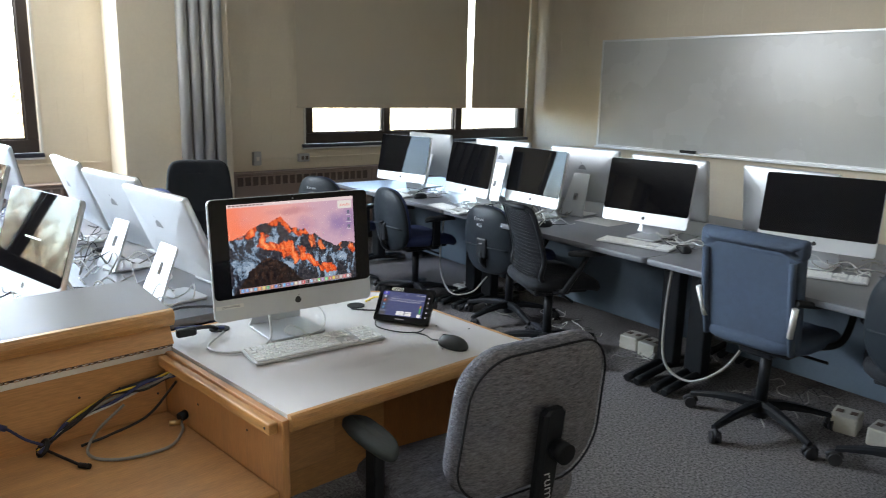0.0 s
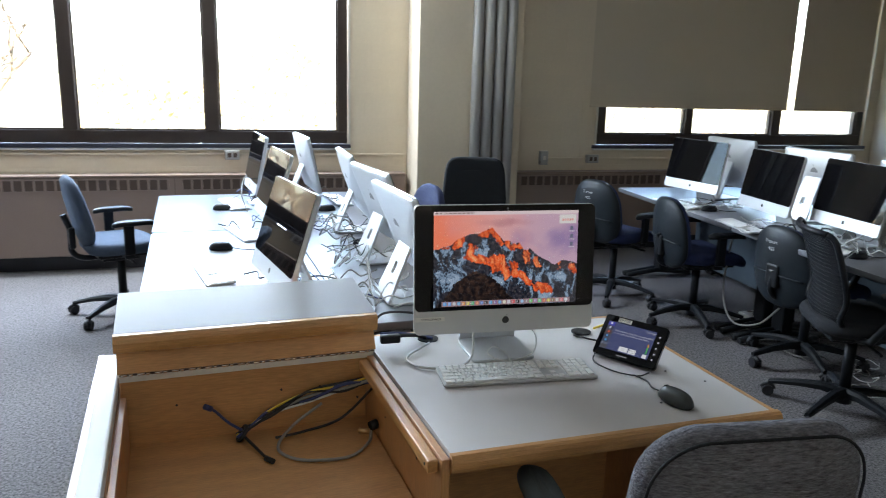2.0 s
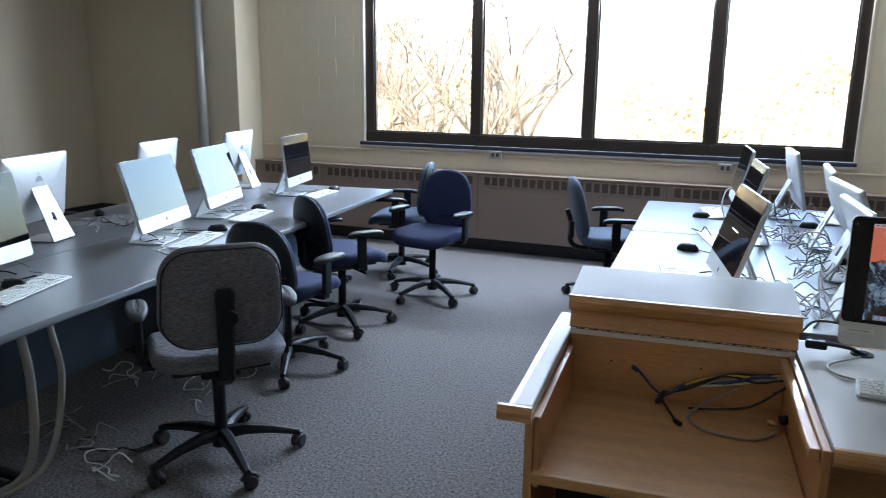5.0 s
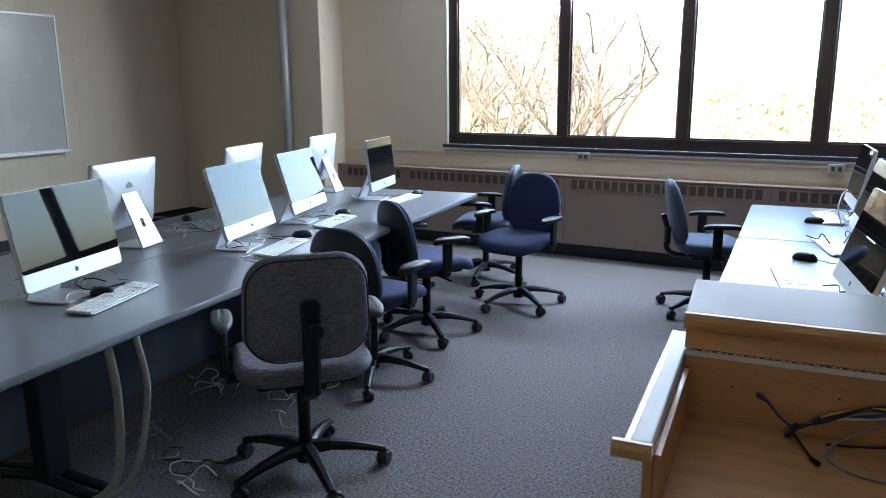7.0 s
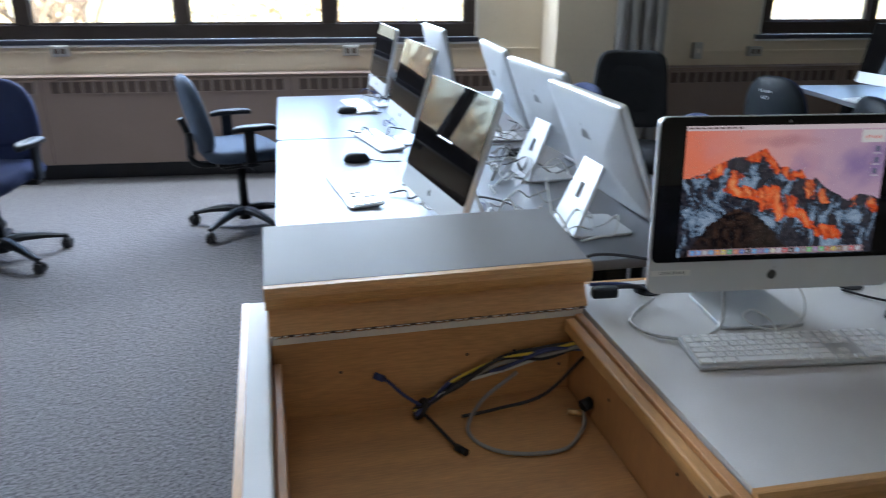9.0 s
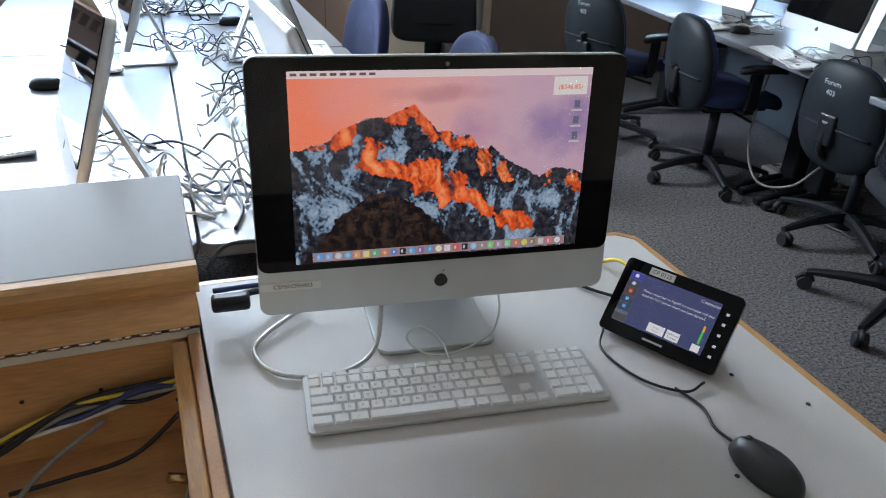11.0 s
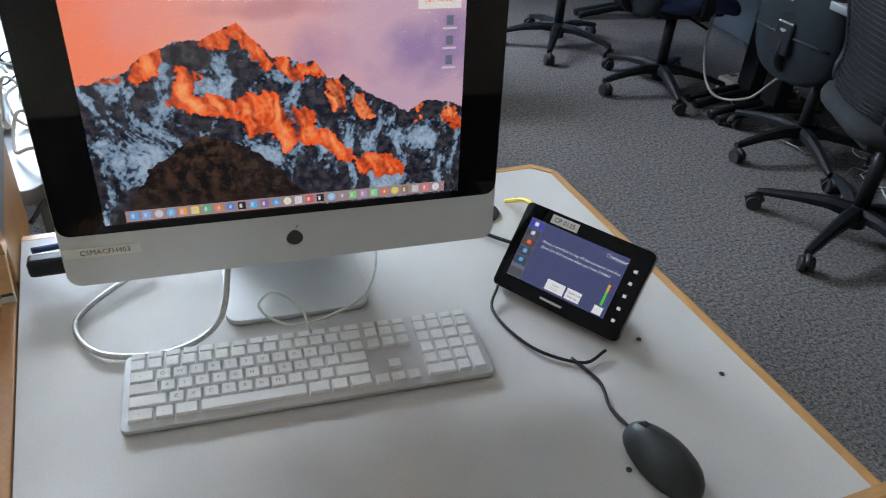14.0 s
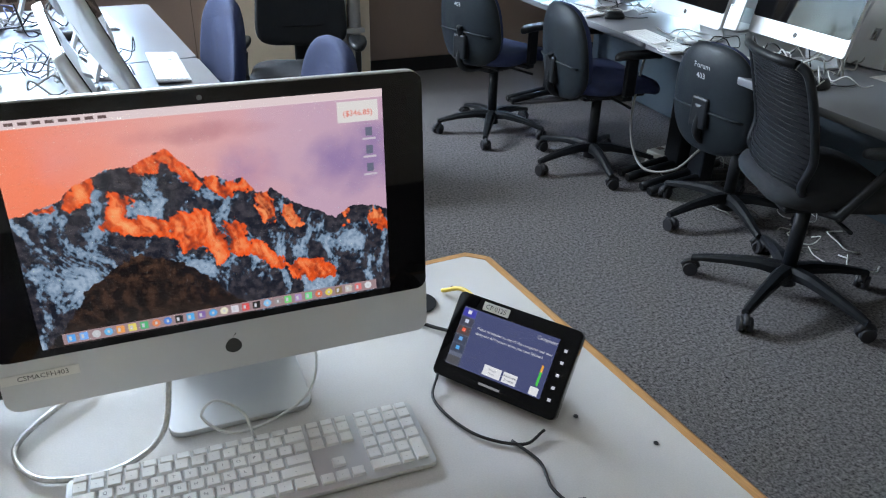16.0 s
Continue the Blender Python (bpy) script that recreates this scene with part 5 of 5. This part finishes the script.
# ---- under the tables ----
for x, y, a in ((3.86, 2.20, 5), (3.84, 2.05, -4), (3.72, 0.90, 10), (3.70, 0.72, 2), (3.8, 3.7, 6)):
    pb_ = thing("power_box", "beige plastic power box on the carpet under the table", "power box", pose(x, y, 0, 0, 0, a), "power boxes")
    part("case", rbox(-0.07, 0.07, -0.06, 0.06, 0.0, 0.085, 0.008), beige_box, pb_)
    for k in (-0.03, 0.03):
        part("socket", rbox(-0.02, 0.02, k - 0.015, k + 0.015, 0.0855, 0.088, 0.001, 1), rad_slot, pb_)
for i, (x, y, rz) in enumerate(((3.78, 1.95, 0), (3.8, 1.1, 30), (3.82, 2.8, 60), (-1.75, 1.5, 0), (-1.9, 2.2, 20), (3.85, 3.5, 10))):
    cables("floor_cables", pose(x, y, 0.002, 0, 0, rz), 100 + i, 8, 0.5, 0.4, mats=(grey_cable, white_cable, black_cable, grey_cable), label="loose grey and white cables lying on the carpet under the table", h=0.02)
hc = thing("hanging_cable", "grey cable hanging in a loop below the table", "cable", group="hanging cables")
part("cable", tube(bmesh.new(), spline([(3.45, 1.72, 0.685), (3.45, 1.74, 0.4), (3.42, 1.70, 0.16), (3.42, 1.55, 0.10), (3.46, 1.40, 0.2), (3.55, 1.33, 0.35)]), 0.007, 8), grey_cable, hc)
hc = thing("hanging_cable", "thick ribbed grey cable hanging in a loop below the table", "cable", group="hanging cables")
for dx in (0.0, 0.07):
    part("cable", tube(bmesh.new(), spline([(-1.62 + dx, 1.13 + dx, 0.685), (-1.60 + dx, 1.14 + dx, 0.45), (-1.62 + dx, 1.12, 0.16), (-1.72, 1.05 - dx, 0.05), (-1.9, 0.98, 0.03)]), 0.016 - 0.06 * dx, 8), grey_cable, hc)
hc = thing("hanging_cable", "grey cable drooping below the table", "cable", group="hanging cables")
part("cable", tube(bmesh.new(), spline([(3.55, 3.66, 0.685), (3.5, 3.64, 0.3), (3.48, 3.5, 0.12), (3.55, 3.35, 0.14), (3.65, 3.3, 0.25)]), 0.006, 8), grey_cable, hc)
nt_ = thing("paper_sheet", "sheet of paper lying on the computer table", "paper")
part("sheet", rbox(3.86, 4.07, 2.45, 2.72, D, D + 0.002, 0.0005, 1), label_mat, nt_)

# ---- outdoors ----
solid("ground", box(bmesh.new(), -400, 400, WY + 1.0, 900, -4.2, -4.0), ground_mat, "dry grass outside the building", "ground")


def bare_tree(x, y, h, seed):
    r = random.Random(seed)
    t = thing("tree", "bare leafless tree outside the window", "tree", pose(x, y, -4.0), "trees outside")
    trunk, limbs = bmesh.new(), bmesh.new()

    def grow(bm, p, d, length, rad, depth):
        pts = [p]
        for i in range(4):
            d = (d + Vector((r.gauss(0, 0.16), r.gauss(0, 0.16), r.gauss(0.03, 0.1)))).normalized()
            pts.append(pts[-1] + d * length / 4)
        tube(bm, pts, rad, 6 if depth < 2 else 4, rad * 0.55)
        if depth < 5:
            for k in range(r.randint(2, 4) if depth else 4):
                q = pts[r.randint(1 if depth else 2, 4)]
                nd = (d + Vector((r.uniform(-1, 1), r.uniform(-1, 1), r.uniform(-0.2, 0.7))) * 0.85).normalized()
                grow(limbs, q, nd, length * r.uniform(0.55, 0.8), rad * 0.58, depth + 1)

    grow(trunk, Vector((0, 0, 0)), Vector((0, 0, 1)), h * 0.4, h * 0.0125, 0)
    part("trunk", trunk, bark, t)
    part("branches", limbs, bark, t)


def leafy_tree(x, y, h, w, seed, mtl, label):
    r = random.Random(seed)
    t = thing("tree", label, "tree", pose(x, y, -4.0), "trees outside")
    part("trunk", tube(bmesh.new(), [(0, 0, 0), (0.1, 0, h * 0.4), (0, 0.1, h * 0.9)], h * 0.02, 6, 0.03), bark, t)
    verts, faces = [], []
    for i in range(34):
        a, zz = r.uniform(0, 6.28), r.uniform(0.25, 1)
        rad = w * (1.1 - zz) ** 0.6 * r.uniform(0.4, 1)
        c = Vector((rad * math.cos(a), rad * math.sin(a), h * zz))
        for k in range(16):
            p = c + Vector((r.gauss(0, 0.5), r.gauss(0, 0.5), r.gauss(0, 0.4)))
            e1 = Vector((r.uniform(-1, 1), r.uniform(-1, 1), r.uniform(-1, 1))).normalized() * 0.16
            e2 = e1.orthogonal().normalized() * 0.1
            n = len(verts)
            verts += [p - e1, p + e2, p + e1, p - e2]
            faces.append((n, n + 1, n + 2, n + 3))
    me = bpy.data.meshes.new("crown")
    me.from_pydata(verts, [], faces)
    me.materials.append(mtl)
    ob = new("crown", me)
    ob.parent = t
    ob["kind"] = "stuff"


for i, (x, y, h) in enumerate(((-9.0, 19.0, 10.5), (-5.6, 19.5, 9.5), (-7.4, 22, 11), (-13, 22, 10), (9.0, 22, 8), (-7.9, 16.5, 9.0), (-6.3, 17.5, 8.2), (-10.6, 17.5, 9.6))):
    bare_tree(x, y, h, 20 + i)
for i, (x, y, h, w) in enumerate(((-12.5, 27, 8.2, 3.4), (-1.5, 30, 5.6, 2.6), (3.2, 30, 6.6, 2.4), (6.5, 29, 6.2, 2.6), (-16, 42, 6.5, 3.2), (-6, 46, 5.6, 3), (1, 44, 6.2, 3), (8, 36, 7.5, 3), (16, 38, 6.5, 3.2), (24, 36, 7.5, 3), (-28, 44, 8, 4), (34, 42, 8, 4))):
    leafy_tree(x, y, h, w, 50 + i, leaf_mat, "distant autumn tree with thinning golden leaves")

# ---- painted blocks of the walls ----
BL, BH, J = 0.4, 0.2, 0.004


def block_mesh(w, h, t):
    bm = box(bmesh.new(), -w / 2 + J / 2, w / 2 - J / 2, -t, 0.006, -h / 2 + J / 2, h / 2 - J / 2)
    for v in bm.verts:
        if v.co.y < 0:
            v.co.x *= 1 - 0.006 / w
            v.co.z *= 1 - 0.006 / h
    return mesh_of("block", bm, wall_paint)


KINDS = {}


def blocks(wall, spans, place):
    """spans: a0, a1, z0, z1 along the wall; place(a, z) gives the pose of a block."""
    for a0, a1, z0, z1 in spans:
        for r in range(int(math.floor(z0 / BH)), int(math.ceil(z1 / BH))):
            lo, hi = max(z0, r * BH), min(z1, (r + 1) * BH)
            if hi - lo < 0.03:
                continue
            off = (r % 2) * BL / 2
            i = math.floor((a0 - off) / BL)
            while i * BL + off < a1:
                s, e = max(a0, i * BL + off), min(a1, (i + 1) * BL + off)
                i += 1
                if e - s < 0.03:
                    continue
                key = (round(e - s, 3), round(hi - lo, 3))
                if key not in KINDS:
                    KINDS[key] = block_mesh(e - s, hi - lo, 0.0)
                ob = new("block", KINDS[key])
                ob.parent = wall
                ob.matrix_basis = place((s + e) / 2, (lo + hi) / 2)


blocks(wall_north, [(LX + 0.01, -4.76, 0.1, 2.4), (-4.14, -2.93, 0.76, 2.4), (1.49, 1.94, 0.76, 2.4), (2.86, 3.7, 0.76, 2.4), (-2.9, 1.46, 0.76, 0.93), (3.74, 6.88, 0.76, 0.93)], lambda a, z: pose(a, WY + 0.006, z))
blocks(wall_east, [(2.2, WY - 0.13, 0.1, 2.4)], lambda a, z: pose(RX + 0.006, a, z, 0, 0, -90))
blocks(wall_west, [(2.6, WY - 0.01, 0.1, 2.4)], lambda a, z: pose(LX - 0.006, a, z, 0, 0, 90))
